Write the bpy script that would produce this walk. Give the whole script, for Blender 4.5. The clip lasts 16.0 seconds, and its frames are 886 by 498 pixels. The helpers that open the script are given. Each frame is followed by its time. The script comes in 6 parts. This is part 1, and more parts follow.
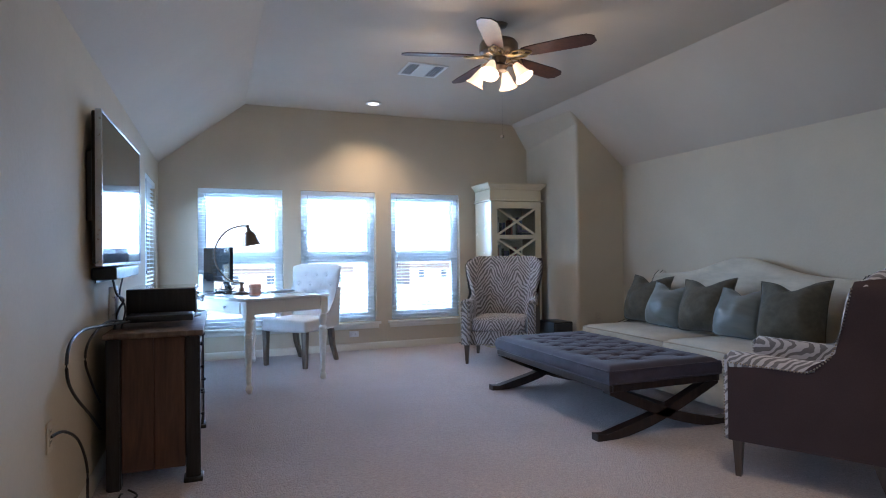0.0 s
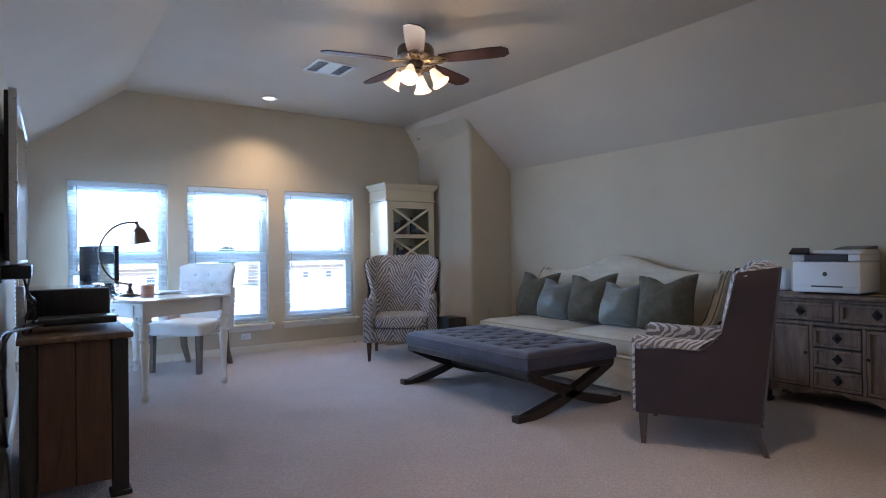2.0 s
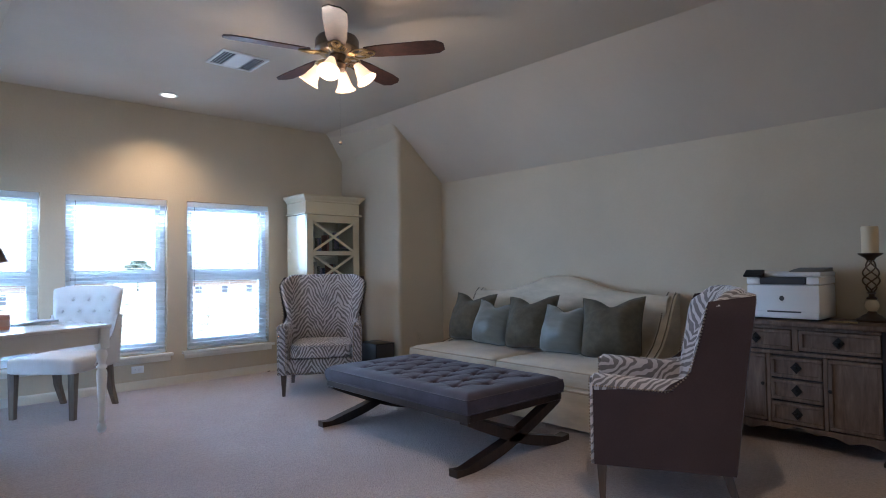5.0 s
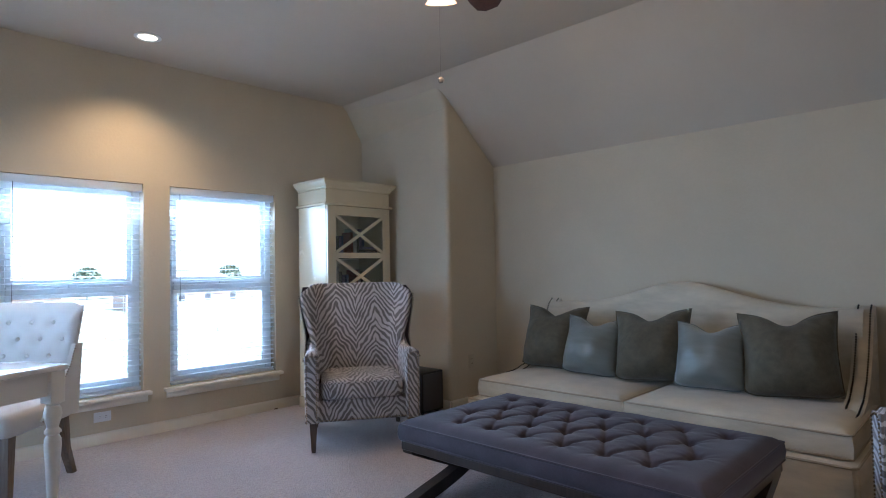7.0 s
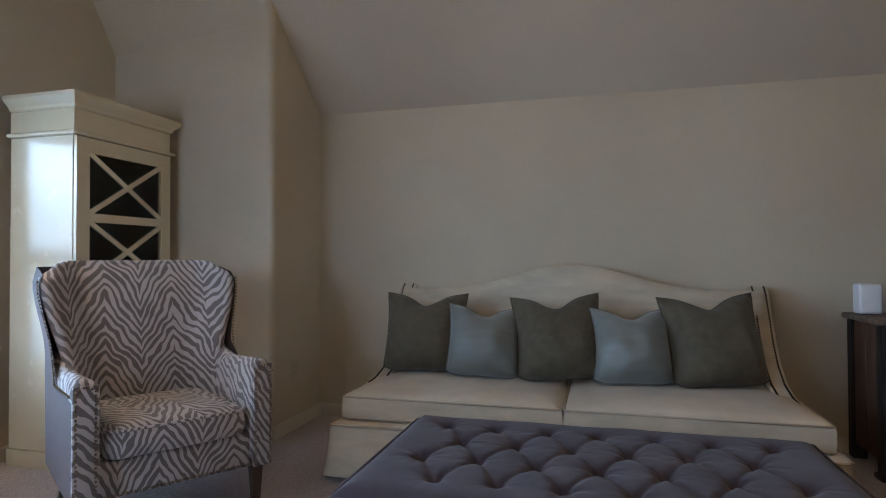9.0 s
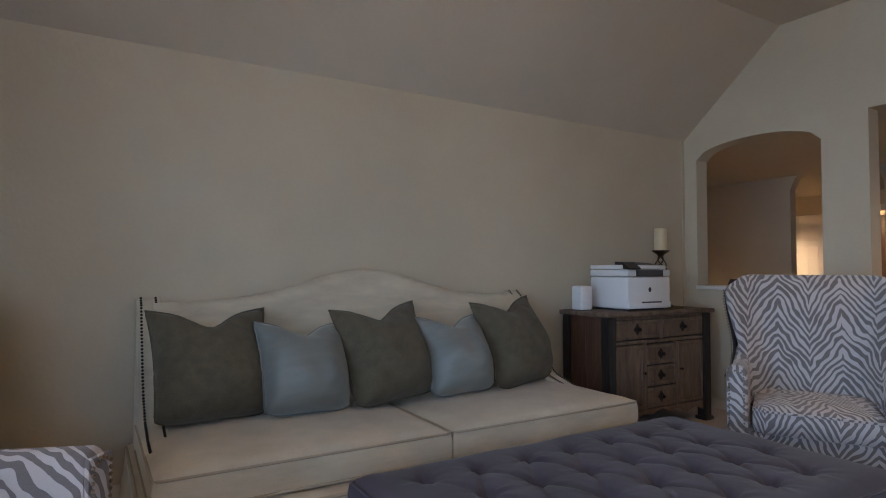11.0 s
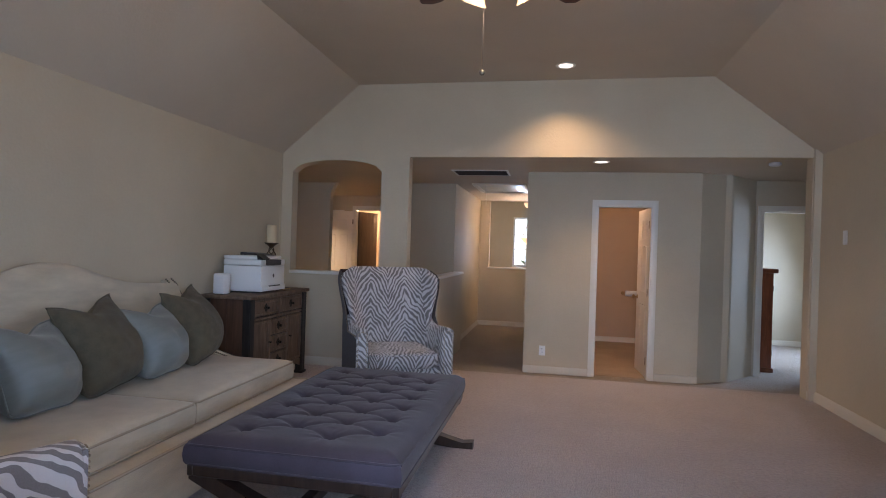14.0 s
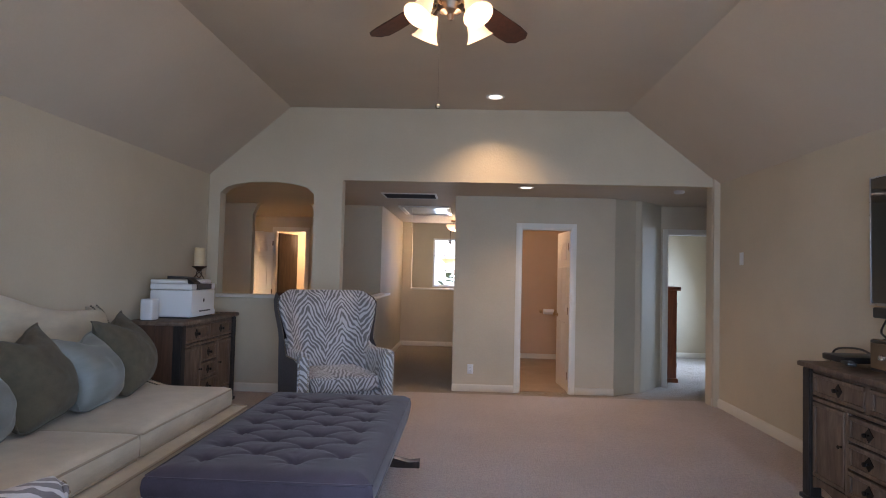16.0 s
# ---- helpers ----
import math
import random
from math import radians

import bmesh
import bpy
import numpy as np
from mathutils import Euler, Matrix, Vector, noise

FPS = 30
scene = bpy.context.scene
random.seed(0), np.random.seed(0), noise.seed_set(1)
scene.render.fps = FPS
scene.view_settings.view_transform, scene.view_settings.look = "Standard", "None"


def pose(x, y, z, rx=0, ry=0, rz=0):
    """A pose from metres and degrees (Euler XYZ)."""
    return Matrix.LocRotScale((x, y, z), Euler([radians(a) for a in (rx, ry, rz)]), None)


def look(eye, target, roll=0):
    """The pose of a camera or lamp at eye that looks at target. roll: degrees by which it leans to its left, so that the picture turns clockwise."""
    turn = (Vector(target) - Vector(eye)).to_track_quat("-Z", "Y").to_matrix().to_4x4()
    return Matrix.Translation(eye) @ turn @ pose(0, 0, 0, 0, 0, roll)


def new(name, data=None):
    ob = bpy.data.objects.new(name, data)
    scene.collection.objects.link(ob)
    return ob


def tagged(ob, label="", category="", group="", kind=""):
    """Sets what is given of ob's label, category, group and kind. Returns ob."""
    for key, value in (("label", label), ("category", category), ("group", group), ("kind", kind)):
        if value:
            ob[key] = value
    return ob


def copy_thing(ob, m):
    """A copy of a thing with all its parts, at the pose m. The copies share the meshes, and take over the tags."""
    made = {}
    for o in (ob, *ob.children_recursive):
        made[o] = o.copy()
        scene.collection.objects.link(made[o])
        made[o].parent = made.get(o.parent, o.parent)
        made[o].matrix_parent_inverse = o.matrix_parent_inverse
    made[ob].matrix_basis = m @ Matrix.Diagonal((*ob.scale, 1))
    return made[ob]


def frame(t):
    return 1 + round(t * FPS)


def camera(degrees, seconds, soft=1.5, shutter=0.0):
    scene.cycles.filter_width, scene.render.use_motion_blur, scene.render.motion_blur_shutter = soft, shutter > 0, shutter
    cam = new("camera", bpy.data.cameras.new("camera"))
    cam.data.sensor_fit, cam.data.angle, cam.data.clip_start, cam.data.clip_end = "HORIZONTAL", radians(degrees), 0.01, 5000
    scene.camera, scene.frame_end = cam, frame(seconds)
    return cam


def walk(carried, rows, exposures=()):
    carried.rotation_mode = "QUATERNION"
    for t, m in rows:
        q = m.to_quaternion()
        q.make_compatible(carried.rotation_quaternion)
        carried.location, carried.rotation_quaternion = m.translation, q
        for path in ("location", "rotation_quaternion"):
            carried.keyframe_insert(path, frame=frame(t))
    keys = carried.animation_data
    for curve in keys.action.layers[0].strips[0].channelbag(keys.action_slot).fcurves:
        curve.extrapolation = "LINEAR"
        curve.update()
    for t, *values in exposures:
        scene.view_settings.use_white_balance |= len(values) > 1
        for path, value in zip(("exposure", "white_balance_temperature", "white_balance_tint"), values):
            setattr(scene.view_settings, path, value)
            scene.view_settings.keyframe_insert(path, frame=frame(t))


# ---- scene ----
cam = camera(74.5, 16.0, 1.0)
PATH = [
    (0, (-2.981, -7.087, 1.174), (-2.292, -5.316, 1.19), -0.6),
    (0.5, (-3.143, -7.061, 1.129), (-2.323, -5.348, 1.156), -0.7),
    (1, (-3.266, -6.994, 1.119), (-2.35, -5.33, 1.142), -0.7),
    (1.5, (-3.348, -6.969, 1.136), (-2.335, -5.368, 1.157), -0.6),
    (2, (-3.431, -6.995, 1.154), (-2.354, -5.451, 1.168), -0.7),
    (2.5, (-3.459, -7.029, 1.101), (-2.337, -5.522, 1.123), -0.6),
    (3, (-3.487, -7.039, 1.092), (-2.324, -5.569, 1.111), -0.7),
    (3.5, (-3.497, -6.948, 1.121), (-2.288, -5.509, 1.13), -0.8),
    (4, (-3.381, -6.86, 1.128), (-2.137, -5.427, 1.149), -0.9),
    (4.2, (-3.317, -6.836, 1.152), (-2.07, -5.404, 1.184), -0.9),
    (6.3, (-2.858, -5.479, 1.238), (-1.532, -4.118, 1.302), -0.9),
    (6.5, (-2.845, -5.3, 1.235), (-1.512, -3.946, 1.296), -1.0),
    (7, (-2.76, -4.835, 1.228), (-1.396, -3.514, 1.298), -1.1),
    (7.5, (-2.588, -4.391, 1.238), (-1.168, -3.129, 1.3), -1.1),
    (8, (-2.477, -4.072, 1.201), (-0.935, -2.961, 1.246), -1.1),
    (8.5, (-2.42, -3.731, 1.176), (-0.694, -2.935, 1.212), -0.7),
    (9, (-2.321, -3.299, 1.144), (-0.486, -2.803, 1.176), -0.2),
    (9.5, (-2.231, -2.832, 1.15), (-0.336, -2.681, 1.17), 0.2),
    (9.7, (-2.168, -2.656, 1.137), (-0.269, -2.688, 1.17), 0.5),
    (11.8, (-1.342, -1.282, 1.107), (-0.024, -2.649, 1.113), 1.0),
    (12, (-1.325, -1.148, 1.117), (-0.096, -2.596, 1.103), 1.6),
    (12.5, (-1.28, -0.853, 1.178), (-0.313, -2.488, 1.155), 1.9),
    (13, (-1.288, -0.605, 1.218), (-0.587, -2.371, 1.206), 1.8),
    (13.5, (-1.292, -0.459, 1.252), (-0.781, -2.289, 1.242), 1.9),
    (14, (-1.26, -0.356, 1.26), (-0.9, -2.222, 1.258), 1.8),
    (14.5, (-1.245, -0.28, 1.264), (-0.99, -2.163, 1.281), 1.7),
    (15, (-1.201, -0.218, 1.293), (-1.033, -2.11, 1.34), 1.6),
    (15.5, (-1.128, -0.172, 1.298), (-1.021, -2.068, 1.369), 1.5),
    (16, (-1.055, -0.207, 1.274), (-0.98, -2.104, 1.345), 1.4),
]
EXPOSURES = [(0.0, 2.26, 4900, 15), (4.2, 2.26, 4980, 16), (7.0, 2.22, 5170, 15), (9.0, 2.06, 5590, 16), (9.6, 2.06, 5790, 17), (12.0, 2.0, 5720, 21), (12.5, 2.0, 5770, 23), (16.0, 2.11, 5720, 21)]
walk(cam, [(t, look(eye, target, roll)) for t, eye, target, roll in PATH], EXPOSURES)
SKY, DAY, FAN, DOWN, LAMP, HOUSE = 0.15, 11.0, 1.0, 19.5, 0.24, 5.0

# ---- world and light ----
world = bpy.data.worlds.new("sky")
scene.world = world
world.use_nodes = True
wn = world.node_tree
sky = wn.nodes.new("ShaderNodeTexSky")
sky.sky_type, sky.sun_disc = "NISHITA", False
sky.sun_elevation, sky.sun_rotation = radians(48), radians(200)
wn.links.new(sky.outputs[0], wn.nodes["Background"].inputs[0])
wn.nodes["Background"].inputs[1].default_value = SKY


def sun(strength, toward):
    d = bpy.data.lights.new("sun", "SUN")
    d.energy, d.angle, d.color = strength, radians(3), (1, 0.96, 0.9)
    o = new("sun", d)
    o.matrix_world = look((0, 0, 30), toward)


sun(5.0, (-6, 18, 0))


def window_light(x, y, z, w, h, target, power):
    d = bpy.data.lights.new("daylight", "AREA")
    d.shape, d.size, d.size_y, d.energy, d.color = "RECTANGLE", w, h, power, (0.62, 0.82, 1.0)
    d.spread = radians(125)
    o = new("daylight", d)
    o.matrix_world = look((x, y, z), target)


for wx in (-2.71, -1.58, -0.46):
    window_light(wx, 0.30, 1.15, 0.90, 1.54, (wx, -2.6, 0.0), DAY)
window_light(-3.87, -0.78, 1.15, 0.90, 1.54, (-1.6, -0.78, 0.0), DAY)


def bulb(x, y, z, power, color=(1, 0.72, 0.42), size=0.05):
    d = bpy.data.lights.new("bulb", "POINT")
    d.energy, d.color, d.shadow_soft_size = power, color, size
    new("bulb", d).location = (x, y, z)


def spot(x, y, z, power, angle=122, blend=1.0, color=(1, 0.66, 0.33)):
    d = bpy.data.lights.new("downlight_bulb", "SPOT")
    d.energy, d.color, d.shadow_soft_size, d.spot_size, d.spot_blend = power, color, 0.05, radians(angle), blend
    new("downlight_bulb", d).location = (x, y, z)


# ---- materials ----
def nodes_of(name):
    m = bpy.data.materials.new(name)
    m.use_nodes = True
    t = m.node_tree
    return m, t, t.nodes["Principled BSDF"]


def link(t, a, b):
    t.links.new(a, b)


def texco(t, scale=(1, 1, 1)):
    c = t.nodes.new("ShaderNodeTexCoord")
    mp = t.nodes.new("ShaderNodeMapping")
    mp.inputs["Scale"].default_value = scale
    link(t, c.outputs["Object"], mp.inputs[0])
    return mp.outputs[0]


def noise_tex(t, co, scale, detail=3, rough=0.55, dist=0.0):
    n = t.nodes.new("ShaderNodeTexNoise")
    n.inputs["Scale"].default_value, n.inputs["Detail"].default_value = scale, detail
    n.inputs["Roughness"].default_value, n.inputs["Distortion"].default_value = rough, dist
    link(t, co, n.inputs["Vector"])
    return n.outputs["Fac"]


def ramp(t, fac, stops):
    r = t.nodes.new("ShaderNodeValToRGB")
    e = r.color_ramp.elements
    while len(e) < len(stops):
        e.new(0.5)
    for el, (p, c) in zip(e, stops):
        el.position, el.color = p, (*c, 1)
    link(t, fac, r.inputs[0])
    return r.outputs[0]


def mixc(t, fac, a, b):
    n = t.nodes.new("ShaderNodeMix")
    n.data_type = "RGBA"
    for k, v in ((0, fac), (6, a), (7, b)):
        if isinstance(v, (float, int)):
            n.inputs[k].default_value = v
        elif isinstance(v, tuple):
            n.inputs[k].default_value = (*v, 1)
        else:
            link(t, v, n.inputs[k])
    return n.outputs[2]


def mathn(t, op, a, b=0.0):
    n = t.nodes.new("ShaderNodeMath")
    n.operation = op
    for k, v in ((0, a), (1, b)):
        if isinstance(v, (float, int)):
            n.inputs[k].default_value = v
        else:
            link(t, v, n.inputs[k])
    return n.outputs[0]


def bumped(t, p, h, strength=0.3, dist=0.01):
    b = t.nodes.new("ShaderNodeBump")
    b.inputs["Strength"].default_value, b.inputs["Distance"].default_value = strength, dist
    link(t, h, b.inputs["Height"])
    link(t, b.outputs[0], p.inputs["Normal"])


def dark(c, k):
    return tuple(v * k for v in c)


def surface(name, color, rough=0.6, metal=0.0, var=0.12, big=1.5, fine=60, bump=0.15, bdist=0.004, stretch=(1, 1, 1), sheen=0.0, coat=0.0, spec=0.5):
    m, t, p = nodes_of(name)
    co = texco(t, stretch)
    a = noise_tex(t, co, big, 4)
    f = noise_tex(t, co, fine, 4)
    c1 = ramp(t, a, [(0.3, dark(color, 1 - var)), (0.7, tuple(min(1, v * (1 + var)) for v in color))])
    c2 = mixc(t, mathn(t, "MULTIPLY", f, var * 1.4), c1, dark(color, 0.55))
    link(t, c2, p.inputs["Base Color"])
    r = t.nodes.new("ShaderNodeMapRange")
    r.inputs["To Min"].default_value, r.inputs["To Max"].default_value = max(0, rough - 0.1), min(1, rough + 0.1)
    link(t, f, r.inputs[0])
    link(t, r.outputs[0], p.inputs["Roughness"])
    p.inputs["Metallic"].default_value = metal
    p.inputs["Sheen Weight"].default_value = sheen
    p.inputs["Coat Weight"].default_value = coat
    p.inputs["Specular IOR Level"].default_value = spec
    if bump:
        bumped(t, p, f, bump, bdist)
    return m


def emitter(name, color, strength):
    m, t, p = nodes_of(name)
    p.inputs["Base Color"].default_value = (*color, 1)
    p.inputs["Emission Color"].default_value = (*color, 1)
    p.inputs["Emission Strength"].default_value = strength
    p.inputs["Roughness"].default_value = 0.4
    return m


def glass(name, tint=(0.95, 0.98, 1.0), rough=0.0):
    m, t, p = nodes_of(name)
    p.inputs["Base Color"].default_value = (*tint, 1)
    p.inputs["Transmission Weight"].default_value = 1
    p.inputs["Roughness"].default_value, p.inputs["IOR"].default_value = rough, 1.45
    return m


def thin_glass(name, gloss=0.08):
    m, t, p = nodes_of(name)
    tr, mx, fr = t.nodes.new("ShaderNodeBsdfTransparent"), t.nodes.new("ShaderNodeMixShader"), t.nodes.new("ShaderNodeFresnel")
    gl = t.nodes.new("ShaderNodeBsdfGlossy")
    gl.inputs["Roughness"].default_value = 0.02
    tr.inputs[0].default_value = (0.93, 0.97, 0.98, 1)
    fr.inputs[0].default_value = 1.45
    link(t, fr.outputs[0], mx.inputs[0])
    link(t, tr.outputs[0], mx.inputs[1])
    link(t, gl.outputs[0], mx.inputs[2])
    link(t, mx.outputs[0], t.nodes["Material Output"].inputs[0])
    return m


def wood(name, dark_c, light_c, rough=0.45, scale=1.0, grain=(14, 14, 1.2), bump=0.25, coat=0.0):
    m, t, p = nodes_of(name)
    co = texco(t, tuple(g * scale for g in grain))
    a = noise_tex(t, co, 1.6, 6, 0.6, 1.2)
    f = noise_tex(t, co, 9, 3)
    k = mathn(t, "ADD", mathn(t, "MULTIPLY", a, 0.75), mathn(t, "MULTIPLY", f, 0.25))
    link(t, ramp(t, k, [(0.34, dark_c), (0.52, tuple((x + y) / 2 for x, y in zip(dark_c, light_c))), (0.66, light_c)]), p.inputs["Base Color"])
    p.inputs["Roughness"].default_value = rough
    p.inputs["Coat Weight"].default_value = coat
    bumped(t, p, k, bump, 0.003)
    return m


def zebra(name, light_c, dark_c):
    m, t, p = nodes_of(name)
    c = t.nodes.new("ShaderNodeTexCoord")
    wob = t.nodes.new("ShaderNodeTexNoise")
    wob.inputs["Scale"].default_value = 6
    link(t, c.outputs["Object"], wob.inputs["Vector"])
    s = t.nodes.new("ShaderNodeSeparateXYZ")
    link(t, c.outputs["Object"], s.inputs[0])
    fore = mathn(t, "MINIMUM", s.outputs[1], 0.04)
    u = mathn(t, "ADD", s.outputs[0], mathn(t, "MULTIPLY", fore, 0.22))
    tri = mathn(t, "PINGPONG", mathn(t, "ADD", u, 10 * 0.165), 0.165)
    v = mathn(t, "SUBTRACT", s.outputs[2], mathn(t, "MULTIPLY", fore, 0.9))
    lean = mathn(t, "MULTIPLY", mathn(t, "POWER", tri, 0.85), 1.05)
    ph = mathn(t, "SUBTRACT", v, lean)
    ph = mathn(t, "ADD", ph, mathn(t, "MULTIPLY", mathn(t, "SUBTRACT", wob.outputs["Fac"], 0.5), 0.17))
    wave = mathn(t, "SINE", mathn(t, "MULTIPLY", ph, 2 * math.pi / 0.050))
    n2 = noise_tex(t, c.outputs["Object"], 13, 2)
    edge = mathn(t, "ADD", wave, mathn(t, "MULTIPLY", mathn(t, "SUBTRACT", n2, 0.5), 3.6))
    weave = noise_tex(t, c.outputs["Object"], 420, 2)
    k = ramp(t, mathn(t, "ADD", mathn(t, "MULTIPLY", edge, 0.5), 0.5), [(0.46, (0, 0, 0)), (0.55, (1, 1, 1))])
    col = mixc(t, k, light_c, dark_c)
    col = mixc(t, mathn(t, "MULTIPLY", weave, 0.45), col, dark(light_c, 0.6))
    link(t, col, p.inputs["Base Color"])
    p.inputs["Roughness"].default_value, p.inputs["Sheen Weight"].default_value = 0.85, 0.25
    bumped(t, p, mathn(t, "ADD", weave, mathn(t, "MULTIPLY", k, -0.6)), 0.25, 0.003)
    return m


def carpet_mat(name, color):
    m, t, p = nodes_of(name)
    co = texco(t)
    big = noise_tex(t, co, 1.6, 6, 0.68)
    mid = noise_tex(t, co, 45, 3, 0.6)
    tuft = t.nodes.new("ShaderNodeTexVoronoi")
    tuft.inputs["Scale"].default_value = 130
    link(t, co, tuft.inputs["Vector"])
    c = ramp(t, big, [(0.3, dark(color, 0.84)), (0.7, dark(color, 1.1))])
    k = ramp(t, mid, [(0.36, (0, 0, 0)), (0.64, (1, 1, 1))])
    c = mixc(t, mathn(t, "MULTIPLY", k, 0.55), c, dark(color, 0.58))
    c = mixc(t, mathn(t, "MULTIPLY", tuft.outputs["Distance"], 0.7), c, dark(color, 0.6))
    link(t, c, p.inputs["Base Color"])
    p.inputs["Roughness"].default_value, p.inputs["Sheen Weight"].default_value = 0.95, 0.3
    p.inputs["Specular IOR Level"].default_value = 0.1
    h = mathn(t, "ADD", mathn(t, "MULTIPLY", tuft.outputs["Distance"], -1.0), mathn(t, "MULTIPLY", mid, 1.5))
    bumped(t, p, h, 0.9, 0.014)
    return m


WALL = surface("wall_paint", (0.565, 0.49, 0.365), 0.75, var=0.085, big=0.9, fine=48, bump=0.4, bdist=0.004, spec=0.25)
CEIL = surface("ceiling_paint", (0.575, 0.50, 0.40), 0.8, var=0.06, big=0.8, fine=42, bump=0.3, bdist=0.005, spec=0.2)
TRIM = surface("trim_paint", (0.74, 0.71, 0.64), 0.4, var=0.03, bump=0.05)
BASEP = surface("baseboard_paint", (0.62, 0.57, 0.48), 0.45, var=0.03, bump=0.05)
WELT = surface("linen_welt", (0.40, 0.34, 0.25), 0.9, var=0.1, fine=130, bump=0.3)
CARPET = carpet_mat("carpet", (0.66, 0.555, 0.515))
WHITE = surface("white_paint", (0.78, 0.77, 0.73), 0.35, var=0.04, bump=0.06, coat=0.2)
DESKTOP = surface("desk_lacquer", (0.80, 0.79, 0.76), 0.12, var=0.02, bump=0.02, coat=0.6)
VINYL = surface("white_vinyl", (0.80, 0.82, 0.83), 0.4, var=0.02, bump=0.0)


def thin_vinyl(name, color):
    """White slat vinyl that lets part of the daylight through."""
    m, t, p = nodes_of(name)
    p.inputs["Base Color"].default_value, p.inputs["Roughness"].default_value = (*color, 1), 0.45
    tr = t.nodes.new("ShaderNodeBsdfTranslucent")
    tr.inputs["Color"].default_value = (*color, 1)
    mx = t.nodes.new("ShaderNodeMixShader")
    mx.inputs[0].default_value = 0.5
    link(t, p.outputs[0], mx.inputs[1])
    link(t, tr.outputs[0], mx.inputs[2])
    link(t, mx.outputs[0], t.nodes["Material Output"].inputs["Surface"])
    return m


SLAT = thin_vinyl("blind_slat", (0.84, 0.86, 0.87))
CREAM = surface("cream_paint", (0.64, 0.57, 0.40), 0.24, var=0.04, big=2, fine=8, bump=0.0, coat=0.25)
ZEBRA = zebra("zebra_weave", (0.50, 0.475, 0.47), (0.10, 0.086, 0.086))
PLUM = surface("taupe_velvet", (0.036, 0.020, 0.021), 0.85, var=0.14, big=5, fine=140, bump=0.15, sheen=0.12)
VELVET = surface("mauve_velvet", (0.043, 0.032, 0.046), 0.85, var=0.24, big=7, fine=120, bump=0.15, sheen=0.14)
LINEN = surface("cream_linen", (0.57, 0.50, 0.375), 0.85, var=0.16, big=4, fine=130, bump=0.6, bdist=0.003, stretch=(1, 1, 3.5), sheen=0.2)
TUFT = surface("grey_linen", (0.62, 0.59, 0.56), 0.85, var=0.06, big=5, fine=260, bump=0.35, sheen=0.2)
OLIVE = surface("olive_velvet", (0.100, 0.084, 0.052), 0.85, var=0.22, big=22, fine=120, bump=0.6, sheen=0.08)
SAGE = surface("sage_satin", (0.19, 0.205, 0.19), 0.38, var=0.1, big=6, fine=200, bump=0.15, stretch=(1, 1, 5), sheen=0.2)
ESPRESSO = wood("espresso_wood", (0.012, 0.008, 0.007), (0.04, 0.024, 0.018), 0.3, coat=0.3)
LEGWOOD = wood("dark_leg_wood", (0.045, 0.03, 0.022), (0.11, 0.075, 0.05), 0.4)
GREYLEG = wood("weathered_leg_wood", (0.10, 0.075, 0.055), (0.22, 0.17, 0.12), 0.6)
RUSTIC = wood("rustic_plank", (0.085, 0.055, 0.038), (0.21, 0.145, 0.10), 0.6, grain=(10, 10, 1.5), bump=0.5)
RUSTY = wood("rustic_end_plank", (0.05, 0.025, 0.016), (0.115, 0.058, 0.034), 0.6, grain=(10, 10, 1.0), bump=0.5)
BLACKWOOD = wood("black_post_wood", (0.008, 0.007, 0.007), (0.03, 0.026, 0.024), 0.5, bump=0.5)
BLADE = wood("cherry_blade", (0.026, 0.009, 0.006), (0.07, 0.025, 0.014), 0.5, coat=0.05)
PEWTER = surface("antique_pewter", (0.24, 0.20, 0.16), 0.35, metal=1.0, var=0.2, big=8, bump=0.1)
BRONZE = surface("bronze_metal", (0.16, 0.12, 0.09), 0.32, metal=1.0, var=0.2, big=10, bump=0.1)
BRASSY = surface("aged_brass", (0.45, 0.33, 0.16), 0.3, metal=1.0, var=0.15, bump=0.05)
IRON = surface("black_iron", (0.02, 0.018, 0.017), 0.5, metal=0.6, var=0.2, bump=0.2)
NAIL = surface("nailhead_metal", (0.30, 0.24, 0.17), 0.3, metal=1.0, var=0.2, bump=0.0)
BLACKPL = surface("black_plastic", (0.012, 0.012, 0.013), 0.35, var=0.1, bump=0.05)
SCREEN = surface("tv_screen", (0.006, 0.006, 0.007), 0.06, var=0.0, bump=0.0, coat=0.6)
SILVER = surface("silver_trim", (0.55, 0.55, 0.57), 0.3, metal=1.0, var=0.03, bump=0.0)
WHITEPL = surface("white_plastic", (0.74, 0.75, 0.76), 0.4, var=0.03, bump=0.03)
GREYPL = surface("dark_grey_plastic", (0.05, 0.05, 0.055), 0.4, var=0.05, bump=0.03)
WAX = surface("ivory_wax", (0.68, 0.56, 0.36), 0.5, var=0.05, bump=0.05)
JAR = surface("pink_candle_glass", (0.72, 0.40, 0.30), 0.2, var=0.15, big=12, bump=0.05, coat=0.5)
MIRROR = surface("antique_mirror", (0.55, 0.50, 0.47), 0.08, metal=1.0, var=0.12, big=14, bump=0.02)
CRYSTAL = glass("crystal", (0.96, 0.98, 1.0))
PANE = thin_glass("window_pane")
CABGLASS = thin_glass("cabinet_pane")
BULB = emitter("frosted_shade_glow", (1.0, 0.66, 0.34), LAMP)
DISC = emitter("downlight_glow", (1.0, 0.86, 0.66), LAMP * 2.5)
DOORP = surface("door_paint", (0.75, 0.72, 0.66), 0.4, var=0.03, bump=0.05)
CHERRY = wood("red_cherry", (0.13, 0.035, 0.015), (0.26, 0.08, 0.035), 0.35, coat=0.3)
